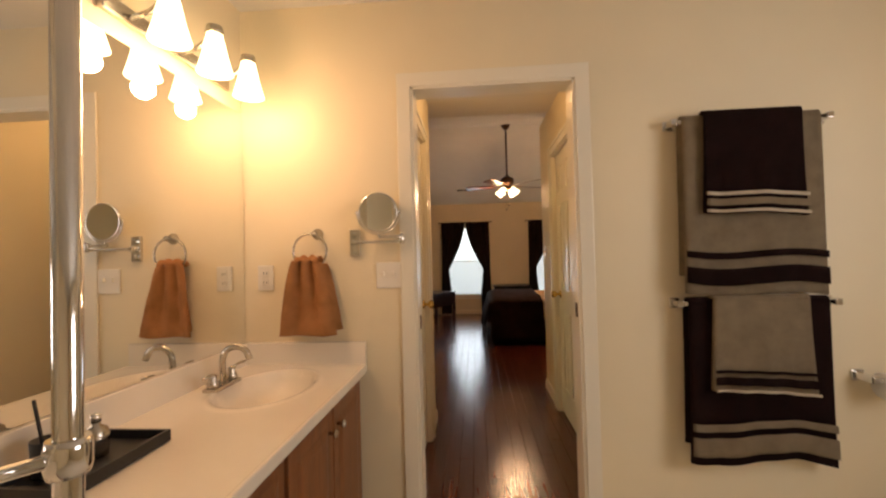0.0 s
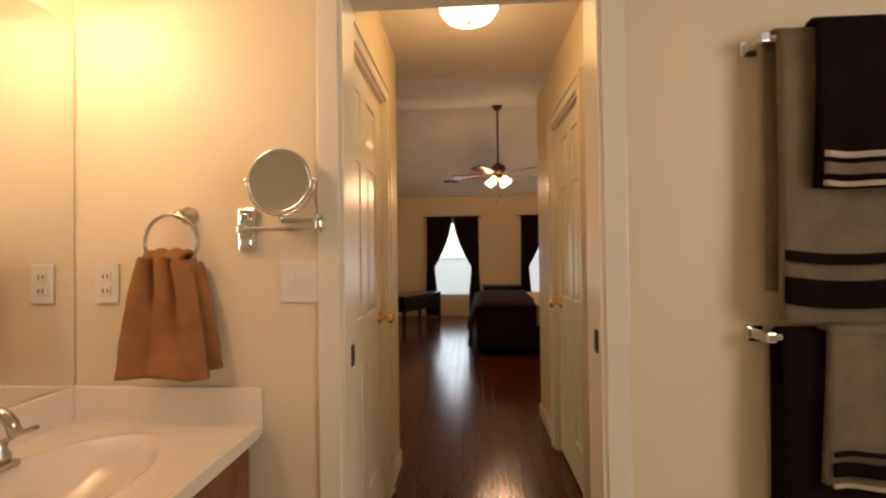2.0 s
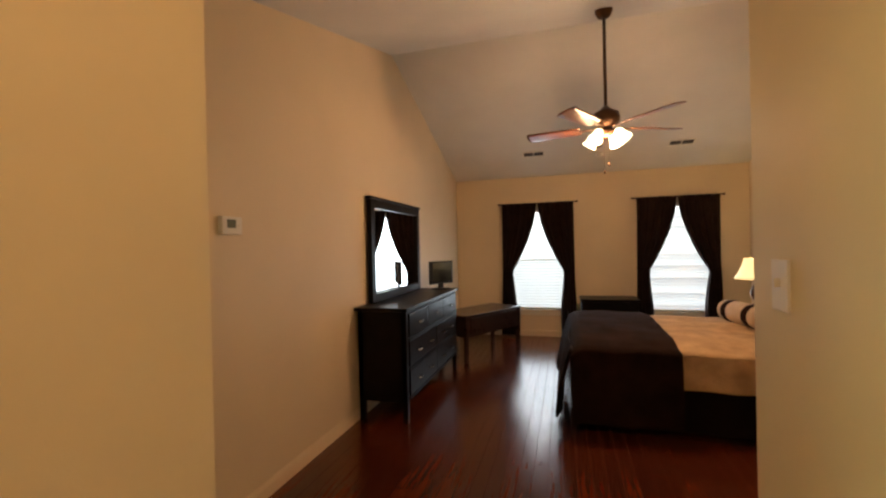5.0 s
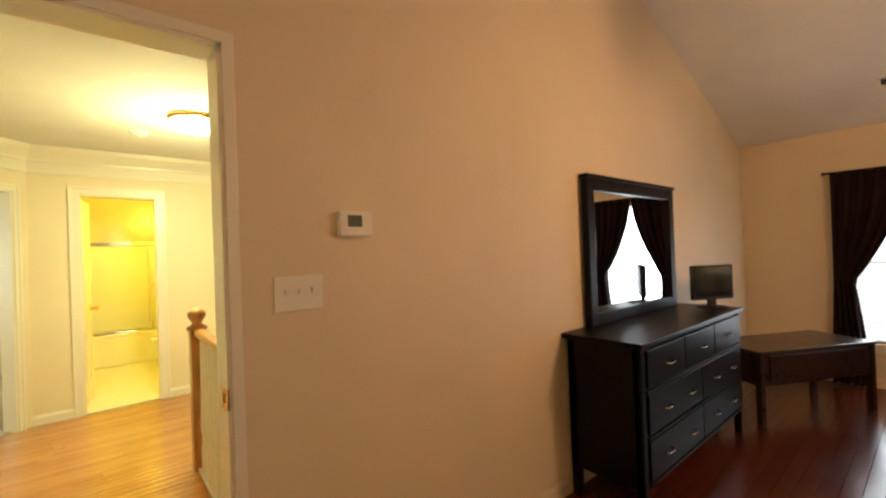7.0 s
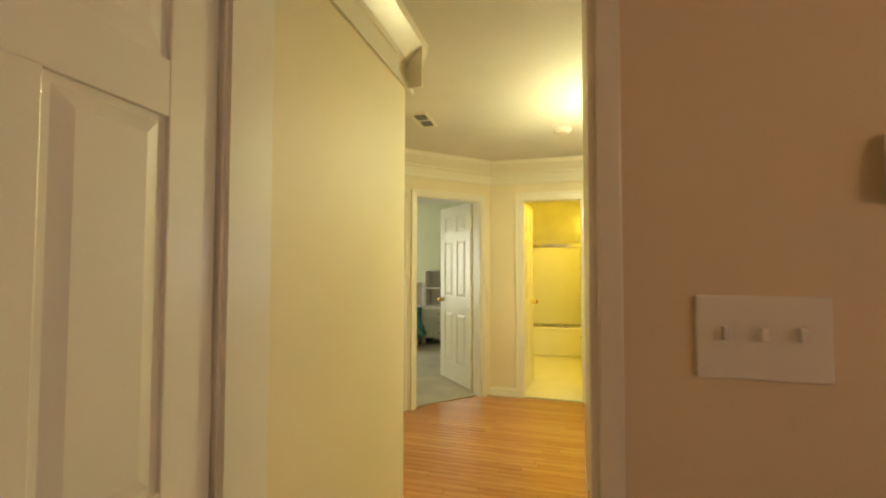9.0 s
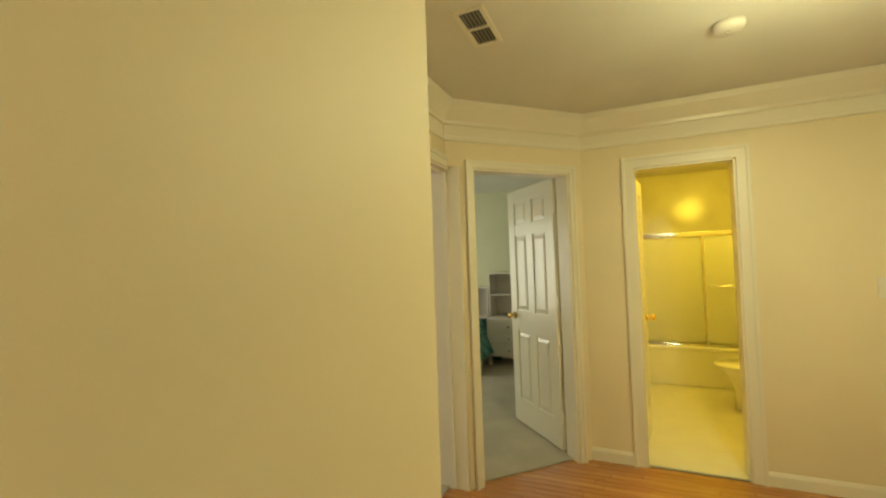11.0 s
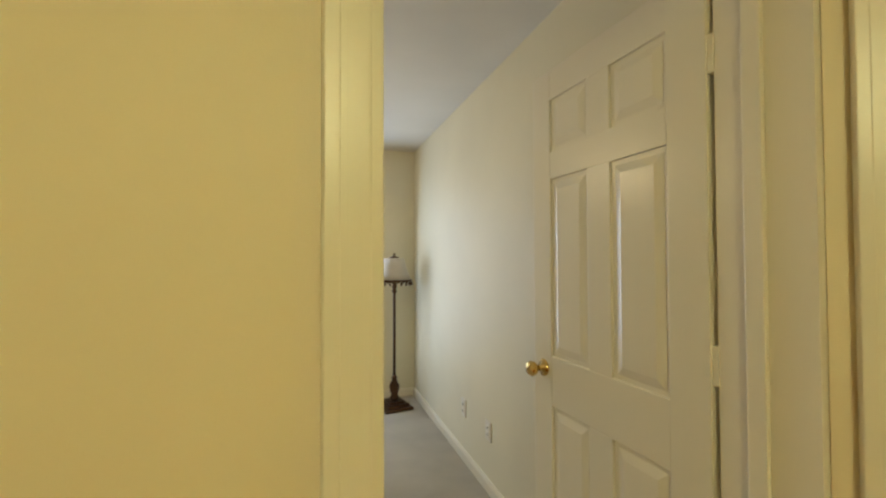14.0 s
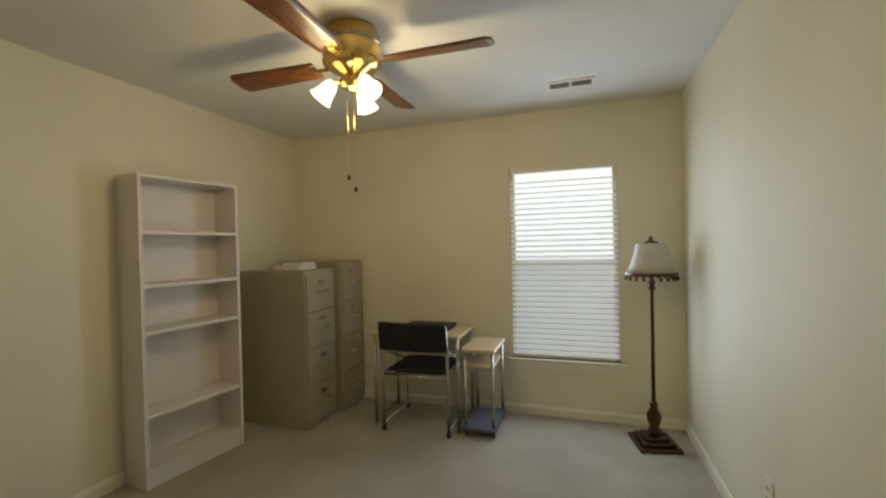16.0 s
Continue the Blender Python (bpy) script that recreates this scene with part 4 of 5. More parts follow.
def bar(x0, x1, z, label):
    b = thing("towel_bar", (0, 0, z), label, "towel bar")
    part("rod", tube([(x0, -0.062, 0), (x1, -0.062, 0)], 0.008, 10), M_CHROME, b)
    for x in (x0, x1):
        part("post", boxes((x - 0.013, x + 0.013, -0.075, 0, -0.013, 0.013), bevel=0.004), M_CHROME, b)
        part("flange", boxes((x - 0.022, x + 0.022, -0.010, 0, -0.022, 0.022), bevel=0.004), M_CHROME, b)


bar(1.47, 2.09, 1.785, "chrome towel bar on the bathroom wall")
bar(1.47, 2.09, 1.015, "chrome towel bar below the upper one")
towel("bath_towel", 1.50, 2.045, 1.79, 1.06, -0.080, [(0.755, 0.792, M_CHOC), (0.845, 0.938, M_CHOC)], M_TAUPE, "taupe bath towel with chocolate stripes on bar", 0.012)
towel("hand_towel", 1.575, 1.955, 1.80, 1.395, -0.108, [(0.79, 0.825, M_CREAMBAND), (0.858, 0.925, M_TAUPE), (0.965, 0.995, M_CREAMBAND)], M_CHOC, "chocolate hand towel with cream striped hem", 0.004, 1.0)
towel("bath_towel", 1.50, 2.05, 1.02, 0.37, -0.080, [(0.745, 0.79, M_TAUPE), (0.83, 0.945, M_TAUPE)], M_CHOC, "chocolate bath towel with taupe hem on bar", 0.022, 0.6)
towel("hand_towel", 1.585, 1.955, 1.03, 0.665, -0.108, [(0.76, 0.788, M_CHOC), (0.835, 0.92, M_CHOC), (0.97, 0.995, M_CREAMBAND)], M_TAUPE, "taupe hand towel with chocolate stripes", 0.004, 2.0)

ph = thing("paper_holder", (2.20, 0, 0.70), "chrome toilet paper holder on the bathroom wall", "paper holder")
part("flange", boxes((-0.024, 0.024, -0.010, 0, -0.024, 0.024), bevel=0.004), M_CHROME, ph)
part("post", boxes((-0.015, 0.015, -0.095, -0.009, -0.015, 0.015), bevel=0.005), M_CHROME, ph)
part("arm", tube([(0.0, -0.085, 0), (0.165, -0.085, 0)], 0.008, 10), M_CHROME, ph)
pr = thing("paper_roll", (2.275, -0.085, 0.675), "white toilet paper roll on a chrome arm", "paper roll")
ring = lathe([(0.018, -0.05), (0.050, -0.05), (0.052, -0.046), (0.052, 0.046), (0.050, 0.05), (0.018, 0.05)], 32, m=pose(0, 0, 0, 0, 90))
part("roll", ring, M_ROLL, pr)

ts = thing("towel_stand", (0.165, -1.47, 0), "freestanding chrome towel stand beside the vanity", "towel stand")
part("pole", tube([(0, 0, 0.02), (0, 0, 1.9)], 0.014, 16), M_CHROME, ts)
part("base", lathe([(0.10, 0), (0.10, 0.012), (0.03, 0.022), (0.016, 0.03)], 24), M_CHROME, ts)
part("crossbar", tube([(0.0, 0.0, 1.03), (-0.10, -0.14, 1.03), (-0.12, -0.30, 1.03)], 0.008, 10), M_CHROME, ts)
part("collar", lathe([(0.020, 1.01), (0.022, 1.02), (0.022, 1.04), (0.020, 1.05)], 16), M_CHROME, ts)

ty = thing("vanity_tray", (-0.31, -0.96, 0.762), "black tray of toiletries on the vanity", "tray")
part("tray", boxes((-0.10, 0.09, -0.16, 0.14, 0, 0.008), (-0.10, -0.09, -0.16, 0.14, 0.008, 0.03), (0.08, 0.09, -0.16, 0.14, 0.008, 0.03), (-0.09, 0.08, 0.13, 0.14, 0.008, 0.03), (-0.09, 0.08, -0.16, -0.15, 0.008, 0.03)), M_BLACK, ty)
bt = thing("soap_bottle", (-0.33, -0.93, 0.771), "small glass bottle on the black tray", "bottle")
part("bottle", lathe([(0.026, 0), (0.028, 0.05), (0.024, 0.066), (0.010, 0.075), (0.010, 0.084)], 18), M_NICKEL, bt)
part("cap", lathe([(0.012, 0.084), (0.012, 0.10), (0.004, 0.104)], 14), M_CHROME, bt)
cp = thing("brush_cup", (-0.36, -1.02, 0.771), "cup with toothbrushes on the black tray", "cup")
part("cup", lathe([(0.028, 0), (0.032, 0.08), (0.029, 0.08), (0.025, 0.006)], 18), M_BLACK, cp)
for a in (0.03, -0.02):
    part("brush", tube([(0, 0, 0.01), (a, a * 0.6, 0.17)], 0.004, 6), M_BLACK, cp)


# ---------------------------------------------------------------- ceiling fixtures
def dome_light(at, r, label):
    d = thing("ceiling_light", at, label, "ceiling light", "flush ceiling lights")
    part("rim", lathe([(r * 1.02, 0), (r * 1.06, -0.012), (r * 1.04, -0.024), (r * 0.98, -0.034), (r * 0.9, -0.036)], 36), M_BRASS if r > 0.16 else M_NICKEL, d)
    part("dome", lathe([(r * 0.93, -0.035), (r * 0.90, -0.060), (r * 0.78, -0.088), (r * 0.5, -0.108), (r * 0.2, -0.116), (0.004, -0.117)], 36), M_DOME, d, "lit white glass dome")
    part("finial", lathe([(0.010, -0.117), (0.012, -0.124), (0.005, -0.134), (0.001, -0.136)], 12), M_BRASS, d)


dome_light((0.72, 0.72, 2.42), 0.15, "flush dome light with lit glass on hall ceiling")
dome_light((-2.97, 2.38, 2.44), 0.17, "flush dome light with brass rim on landing")


def vent(at, rz, tilt, label, w=0.30, d=0.13):
    v = thing("ceiling_vent", at, label, "vent", "ceiling vents", rz)
    v.matrix_world = pose(*at, tilt, 0, rz)
    part("frame", boxes((-w / 2, w / 2, -d / 2, -d / 2 + 0.02, -0.008, 0), (-w / 2, w / 2, d / 2 - 0.02, d / 2, -0.008, 0), (-w / 2, -w / 2 + 0.02, -d / 2 + 0.02, d / 2 - 0.02, -0.008, 0), (w / 2 - 0.02, w / 2, -d / 2 + 0.02, d / 2 - 0.02, -0.008, 0), (-0.008, 0.008, -d / 2 + 0.02, d / 2 - 0.02, -0.008, 0)), M_TRIM, v)
    part("backing", boxes((-w / 2 + 0.02, w / 2 - 0.02, -d / 2 + 0.02, d / 2 - 0.02, -0.002, -0.0005)), M_SLOT, v)
    me = mesh_of("slat", boxes((-w / 2 + 0.02, w / 2 - 0.02, -0.0035, 0.0035, -0.0006, 0.0006)), M_VENT)
    for i in range(5):
        s = part("slat", me, None, v)
        s.matrix_local = pose(0, -d / 2 + 0.032 + i * (d - 0.064) / 4, -0.006, 40)


SL = math.degrees(math.atan2(RIDGE - 2.39, FAR - 4.69))
zs = lambda y: 2.39 + (FAR - y) * (RIDGE - 2.39) / (FAR - 4.69)
vent((0.40, 6.62, zs(6.62)), 0, -SL, "white ceiling vent above the window")
vent((2.20, 6.62, zs(6.62)), 0, -SL, "white ceiling vent above the window")
vent((-3.22, -2.34, 2.40), 0, 0, "white two-way office ceiling vent")
vent((-3.08, 1.08, 2.44), 0, 0, "white ceiling vent on the landing")
sd = thing("smoke_detector", (-3.57, 2.08, 2.44), "round white smoke detector on landing ceiling", "smoke detector")
part("case", lathe([(0.065, 0), (0.065, -0.015), (0.055, -0.032), (0.02, -0.036), (0.002, -0.036)], 28), M_PLASTIC, sd)
part("button", lathe([(0.010, -0.036), (0.010, -0.040), (0.002, -0.041)], 12), M_TRIM, sd)
sd = thing("smoke_detector", (1.10, 6.55, zs(6.55)), "small white detector on the sloped ceiling", "smoke detector")
sd.matrix_world = pose(1.25, 6.75, zs(6.75), -SL)
part("case", lathe([(0.05, 0), (0.05, -0.012), (0.04, -0.026), (0.002, -0.028)], 24), M_PLASTIC, sd)


def fan(at, drop, blades, span, metal, label, tulips, start, hub_r=0.10, blade_mat=None, sink=0.0):
    """Ceiling fan; at: the ceiling point. drop: how far below the motor hangs."""
    f = thing("ceiling_fan", at, label, "ceiling fan")
    z = -drop
    if drop > 0.3:
        part("canopy", lathe([(0.065, 0.03), (0.065, -0.02), (0.045, -0.06), (0.016, -0.075)], 24), metal, f)
        part("downrod", tube([(0, 0, -0.06), (0, 0, z + 0.08)], 0.013, 12), metal, f)
        prof = [(0.02, 0.10), (0.05, 0.07), (hub_r, 0.045), (hub_r * 1.08, 0.0), (hub_r, -0.03), (0.06, -0.05), (0.05, -0.07)]
    else:
        prof = [(hub_r * 0.9, drop), (hub_r, drop - 0.02), (hub_r, 0.06), (hub_r * 1.05, 0.045), (hub_r, 0.02), (hub_r * 1.02, -0.01), (hub_r * 0.75, -0.04), (0.05, -0.06), (0.045, -0.075)]
    part("motor", lathe([(r, h + z) for r, h in prof], 32), metal, f)
    if drop <= 0.3:
        for h in (0.075, 0.035):
            part("band", lathe([(hub_r * 1.005, z + h), (hub_r * 1.03, z + h + 0.006), (hub_r * 1.005, z + h + 0.012)], 32), M_NICKEL, f)
    for i in range(blades):
        a = start + 360 / blades * i
        def bl(u, v):
            x = 0.19 + u * (span - 0.19)
            w = 0.056 + 0.018 * u
            if u > 0.93:
                w *= math.sqrt(max(0.0, 1 - ((u - 0.93) / 0.07) ** 2)) * 0.45 + 0.55
            return Vector((x, (v - 0.5) * 2 * w, 0))
        b = part("blade", sheet(bl, 20, 4, 0.008), blade_mat or M_BLADE, f)
        b.matrix_local = pose(0, 0, z - 0.005 - sink, 0, 0, a) @ pose(0, 0, 0, 12)
        br = part("blade_iron", boxes((hub_r * 0.7, 0.20, -0.012, 0.012, -0.012, -0.004), (0.185, 0.235, -0.035, 0.035, -0.009, -0.004), bevel=0.002), metal, f)
        br.matrix_local = pose(0, 0, z - 0.004 - sink, 0, 0, a) @ pose(0, 0, 0, 8)
    part("light_kit", lathe([(0.045, z - 0.07), (0.06, z - 0.085), (0.05, z - 0.12), (0.02, z - 0.135), (0.004, z - 0.138)], 24), metal, f)
    for i in range(tulips):
        a = math.radians(start + 30 + 360 / tulips * i)
        d = Vector((math.cos(a), math.sin(a), 0))
        p0 = Vector((0, 0, z - 0.10))
        part("arm", tube([p0 + d * 0.04, p0 + d * 0.075 + Vector((0, 0, 0.008)), p0 + d * 0.095 + Vector((0, 0, -0.006))], 0.008, 8), metal, f)
        s = part("tulip_shade", lathe([(0.020, 0.0), (0.032, -0.02), (0.038, -0.05), (0.046, -0.085), (0.056, -0.10), (0.050, -0.098), (0.03, -0.04)], 18), M_SHADE, f, "lit frosted tulip shade")
        s.matrix_local = Matrix.Translation(p0 + d * 0.09) @ Matrix.Rotation(math.radians(-38), 4, Vector((-d.y, d.x, 0)))
    for x, l in ((0.02, 0.22), (-0.015, 0.28)) if drop > 0.3 else ((0.02, 0.42), (-0.015, 0.48)):
        part("pull_chain", tube([(x, 0.02, z - 0.12), (x, 0.02, z - 0.12 - l)], 0.0009, 6), metal, f)
        part("chain_knob", ball(0.012, (x, 0.02, z - 0.125 - l), (0.8, 0.8, 1.3), 10), M_BRONZE, f)
    return f


fan((1.105, 4.28, 3.175), 0.85, 5, 0.62, M_BRONZE, "bronze ceiling fan on a downrod with lit shades", 4, 24, 0.095, sink=0.055)
fan((-2.25, -1.26, 2.40), 0.15, 4, 0.68, M_BRASS, "brass hugger ceiling fan with walnut blades", 3, 1, 0.135)


# ---------------------------------------------------------------- bedroom furniture
dr = thing("dresser", (-0.84, 3.80, 0), "espresso wooden dresser with three drawer rows", "dresser")
W, D, H = 1.58, 0.44, 0.90
part("body", boxes((0.02, D - 0.025, 0.02, W - 0.02, 0.16, H - 0.03)), M_DARK, dr)
part("top", boxes((0.0, D + 0.01, -0.01, W + 0.01, H - 0.03, H), bevel=0.006), M_DARK, dr)
for y in (0.02, W - 0.065):
    for x in (0.02, D - 0.055):
        part("leg", boxes((x, x + 0.045, y, y + 0.045, 0.0, H - 0.03), bevel=0.005), M_DARK, dr)
for z0, z1, k in ((0.66, 0.85, 3), (0.43, 0.63, 2), (0.20, 0.40, 2)):
    for i in range(k):
        y0 = 0.075 + i * (W - 0.15) / k
        y1 = 0.075 + (i + 1) * (W - 0.15) / k
        d = part("drawer", boxes((D - 0.0245, D - 0.004, y0 + 0.006, y1 - 0.006, z0, z1), bevel=0.004), M_DARK, dr)
        for yk in ((y0 * 0.72 + y1 * 0.28), (y0 * 0.28 + y1 * 0.72)) if k == 2 else ((y0 + y1) / 2,):
            part("handle", tube([(D - 0.004, yk - 0.04, (z0 + z1) / 2), (D + 0.02, yk - 0.03, (z0 + z1) / 2 - 0.004), (D + 0.02, yk + 0.03, (z0 + z1) / 2 - 0.004), (D - 0.004, yk + 0.04, (z0 + z1) / 2)], 0.005, 8), M_NICKEL, d, "curved nickel pull")
    part("rail", boxes((D - 0.030, D - 0.0, 0.066, W - 0.066, z0 - 0.022, z0 - 0.006), bevel=0.003), M_DARK, dr)
dm = thing("dresser_mirror", (-0.825, 4.02, 0.901), "espresso framed mirror standing on the dresser", "mirror")
MW, MH = 1.22, 0.89
part("frame", boxes((0, 0.045, 0, 0.075, 0, MH), (0, 0.045, MW - 0.075, MW, 0, MH), (0, 0.045, 0.075, MW - 0.075, MH - 0.075, MH), (0, 0.045, 0.075, MW - 0.075, 0, 0.075), bevel=0.006), M_DARK, dm)
part("mirror_glass", boxes((0.015, 0.022, 0.07, MW - 0.07, 0.07, MH - 0.07)), M_MIRROR, dm)
part("cap", boxes((-0.002, 0.055, -0.012, MW + 0.012, MH, MH + 0.022), bevel=0.005), M_DARK, dm)
tv = thing("monitor", (-0.60, 5.24, 0.901), "small black flat-screen television on the dresser", "television", rz=-42)
tv.matrix_world = pose(-0.545, 5.26, 0.901, 0, 0, 60)
part("screen", boxes((-0.165, 0.165, -0.018, 0.022, 0.06, 0.31), bevel=0.006), M_BLACK, tv)
part("display", boxes((-0.150, 0.150, -0.0195, -0.017, 0.082, 0.297)), M_SCREEN, tv)
part("neck", boxes((-0.03, 0.03, -0.005, 0.02, 0.012, 0.08), bevel=0.004), M_BLACK, tv)
part("base", lathe([(0.105, 0), (0.105, 0.008), (0.07, 0.016), (0.02, 0.018)], 24), M_BLACK, tv)

dk = thing("corner_table", (-0.33, 5.50, 0), "dark walnut table set across the corner", "table", rz=61)
part("top", boxes((0.0, 1.10, 0.0, 0.50, 0.535, 0.56), bevel=0.005), M_DESK, dk)
part("apron", boxes((0.05, 1.05, 0.02, 0.04, 0.30, 0.534), (0.05, 1.05, 0.46, 0.48, 0.30, 0.534), (0.02, 0.04, 0.05, 0.45, 0.30, 0.534), (1.06, 1.08, 0.05, 0.45, 0.30, 0.534)), M_DESK, dk)
for x, y in ((0.01, 0.01), (1.045, 0.01), (1.045, 0.445), (0.01, 0.445)):
    part("leg", boxes((x, x + 0.045, y, y + 0.045, 0, 0.534), bevel=0.006), M_DESK, dk)
part("drawer", boxes((0.10, 1.00, 0.006, 0.019, 0.33, 0.52), bevel=0.003), M_DESK, dk)
bx = thing("storage_chest", (0.98, 6.62, 0), "low dark wooden chest below the window wall", "chest")
part("body", boxes((0.0, 0.70, 0.0, 0.42, 0.04, 0.60), bevel=0.005), M_DARK, bx)
part("lid", boxes((-0.015, 0.715, -0.015, 0.43, 0.601, 0.635), bevel=0.006), M_DARK, bx)
for x in (0.02, 0.63):
    part("foot", boxes((x, x + 0.05, 0.02, 0.40, 0, 0.04)), M_DARK, bx)

BX0, BX1, BY0, BY1 = 0.80, 3.00, 4.02, 5.62
bed = thing("bed", (0, 0, 0), "queen bed with dark base and beige quilt", "bed")
part("base", boxes((BX0 + 0.05, BX1, BY0 + 0.06, BY1 - 0.06, 0.02, 0.34), bevel=0.01), M_BEDSKIRT, bed)
part("headboard", boxes((BX1 + 0.02, BX1 + 0.08, BY0 - 0.03, BY1 + 0.03, 0.0, 1.02), bevel=0.012), M_DARK, bed)


def drape(x0, x1, low, lift, wob):
    """Bedding laid over the mattress and falling down its three open sides."""
    def fn(u, v):
        s = -0.5 + v * 2.0
        x = x0 + u * (x1 - x0)
        hgt = 0.62 + lift
        if s < 0:
            k = -s / 0.5
            y, z = BY0 - 0.02 - lift * 2.2 - 0.03 * k, hgt - 0.03 - k * (hgt - 0.03 - low)
        elif s > 1:
            k = (s - 1) / 0.5
            y, z = BY1 + 0.02 + lift * 2.2 + 0.03 * k, hgt - 0.03 - k * (hgt - 0.03 - low)
        else:
            y, z = BY0 + s * (BY1 - BY0), hgt + 0.03 * math.sin(s * math.pi) - 0.03 * (abs(2 * s - 1) ** 8)
        n = noise.noise(Vector((x * 3.1, y * 3.1 + wob, z * 3))) * 0.014 + noise.noise(Vector((x * 9, y * 9, z * 5 + wob))) * 0.007
        f = 0.012 * math.sin(x * 15 + wob) if not 0 <= s <= 1 else 0
        e = max(0, 1 - u * (x1 - x0) / 0.10) if lift > 0.01 else 0
        return Vector((x, y + f * (1 if s > 1 else -1) * min(1, abs(s if s < 0 else s - 1) * 3), z + n - 0.06 * e * e))
    return fn


part("mattress", boxes((BX0 + 0.06, BX1, BY0 + 0.01, BY1 - 0.01, 0.34, 0.60), bevel=0.05), M_PILLOW, bed)
q = thing("quilt", (0, 0, 0), "beige quilted coverlet spread over the bed", "quilt")
part("cover", sheet(drape(BX0 + 0.08, BX1 - 0.02, 0.35, 0.0, 0.0), 60, 90, 0.02), M_QUILT, q)
thr = thing("throw_blanket", (0, 0, 0), "dark brown plush throw over the bed's foot", "blanket")
part("top_fall", sheet(drape(BX0, 1.52, 0.10, 0.034, 3.0), 40, 90, 0.02), M_THROW, thr)


def foot_fall(u, v):
    y = BY0 - 0.05 + u * (BY1 - BY0 + 0.10)
    z = 0.60 - v * 0.50
    return Vector((BX0 + 0.02 - 0.10 * math.sin(v * 1.5) + 0.016 * math.sin(y * 14) * v + noise.noise(Vector((y * 3, z * 3, 0))) * 0.02, y, z))


part("foot_fall", sheet(foot_fall, 60, 24, 0.02), M_THROW, thr)


def pillow(at, rx, ry, rz, w, d, h, m, label, name="pillow"):
    p = thing(name, at, label, "pillow", "bed pillows")
    p.matrix_world = pose(*at, rx, ry, rz)
    c = part("case", cushion(w, d, h, 0.006), m, p)
    part("piping", tube([(w / 2 * 0.94 * sx, d / 2 * 0.94 * sy, 0) for sx, sy in ((-1, -1), (0, -1.0), (1, -1), (1, 0), (1, 1), (0, 1), (-1, 1), (-1, 0))], 0.005, 6, closed=True), m, p)


pillow((2.82, 4.42, 0.86), 0, -62, 0, 0.48, 0.66, 0.17, M_CURTAIN, "chocolate brown bed pillow leaning on headboard")
pillow((2.82, 5.20, 0.86), 0, -62, 0, 0.48, 0.66, 0.17, M_CURTAIN, "chocolate brown bed pillow leaning on headboard")
pillow((2.62, 4.62, 0.84), 0, -55, 8, 0.44, 0.44, 0.15, M_PILLOW, "cream satin cushion propped on the pillows")
pillow((2.60, 5.12, 0.84), 0, -55, -6, 0.44, 0.44, 0.15, M_PILLOW, "cream satin cushion propped on the pillows")
pillow((2.46, 4.86, 0.80), 0, -50, 20, 0.36, 0.36, 0.13, M_THROW, "brown velvet cushion propped on the pillows")
bs = thing("bolster", (2.22, 4.90, 0.745), "cream and brown roll bolster on the bed", "pillow", "bed pillows", 10)
bmx = pose(0, 0, 0, 90)
part("roll", lathe([(0.03, -0.27), (0.08, -0.265), (0.092, -0.24), (0.094, 0.0), (0.092, 0.24), (0.08, 0.265), (0.03, 0.27)], 24, m=bmx), M_PILLOW, bs)
for z in (-0.15, 0.15):
    part("band", lathe([(0.093, z - 0.04), (0.0965, z - 0.03), (0.0965, z + 0.03), (0.093, z + 0.04)], 24, m=bmx), M_THROW, bs, "dark brown band")

ns = thing("nightstand", (2.58, 5.86, 0), "dark wooden nightstand beside the bed", "nightstand")
part("body", boxes((0, 0.48, 0, 0.45, 0.10, 0.62), bevel=0.004), M_DARK, ns)
part("top", boxes((-0.015, 0.49, -0.015, 0.465, 0.621, 0.65), bevel=0.005), M_DARK, ns)
for z in (0.14, 0.38):
    d = part("drawer", boxes((-0.014, -0.001, 0.02, 0.43, z, z + 0.21), bevel=0.003), M_DARK, ns)
    part("handle", ball(0.013, (-0.026, 0.225, z + 0.105)), M_NICKEL, d)
for x, y in ((0.01, 0.01), (0.43, 0.01), (0.01, 0.40), (0.43, 0.40)):
    part("leg", boxes((x, x + 0.04, y, y + 0.04, 0, 0.10)), M_DARK, ns)
tl = thing("table_lamp", (2.75, 6.05, 0.651), "bedside lamp with lit cream bell shade", "lamp")
part("base", lathe([(0.075, 0), (0.075, 0.015), (0.03, 0.03), (0.022, 0.06), (0.055, 0.12), (0.06, 0.16), (0.03, 0.23), (0.015, 0.26), (0.012, 0.31)], 24), M_BRONZE, tl)
bm = lathe([(0.20, 0.30), (0.165, 0.36), (0.13, 0.44), (0.11, 0.52), (0.105, 0.52), (0.125, 0.44), (0.16, 0.36), (0.196, 0.302)], 32)
part("shade", bm, M_LAMPSHADE, tl, "lit cream fabric bell shade")
part("finial", ball(0.012, (0, 0, 0.54)), M_BRASS, tl)
pc = thing("wall_picture", (3.128, 5.45, 1.18), "small framed blue picture on the wall", "picture")
part("frame", boxes((-0.025, 0, -0.20, 0.20, -0.25, 0.25), bevel=0.004), M_DARK, pc)
part("print", boxes((-0.028, -0.0255, -0.165, 0.165, -0.215, 0.215)), M_PAPER, pc)


# ---------------------------------------------------------------- landing things
rl = thing("stair_railing", (0, 0, 0), "oak handrail with white balusters at the stairwell", "railing")
NX, NY = -2.66, 2.30
part("newel_post", boxes((NX - 0.045, NX + 0.045, NY - 0.045, NY + 0.045, 0, 0.92), bevel=0.006), M_OAKTRIM, rl)
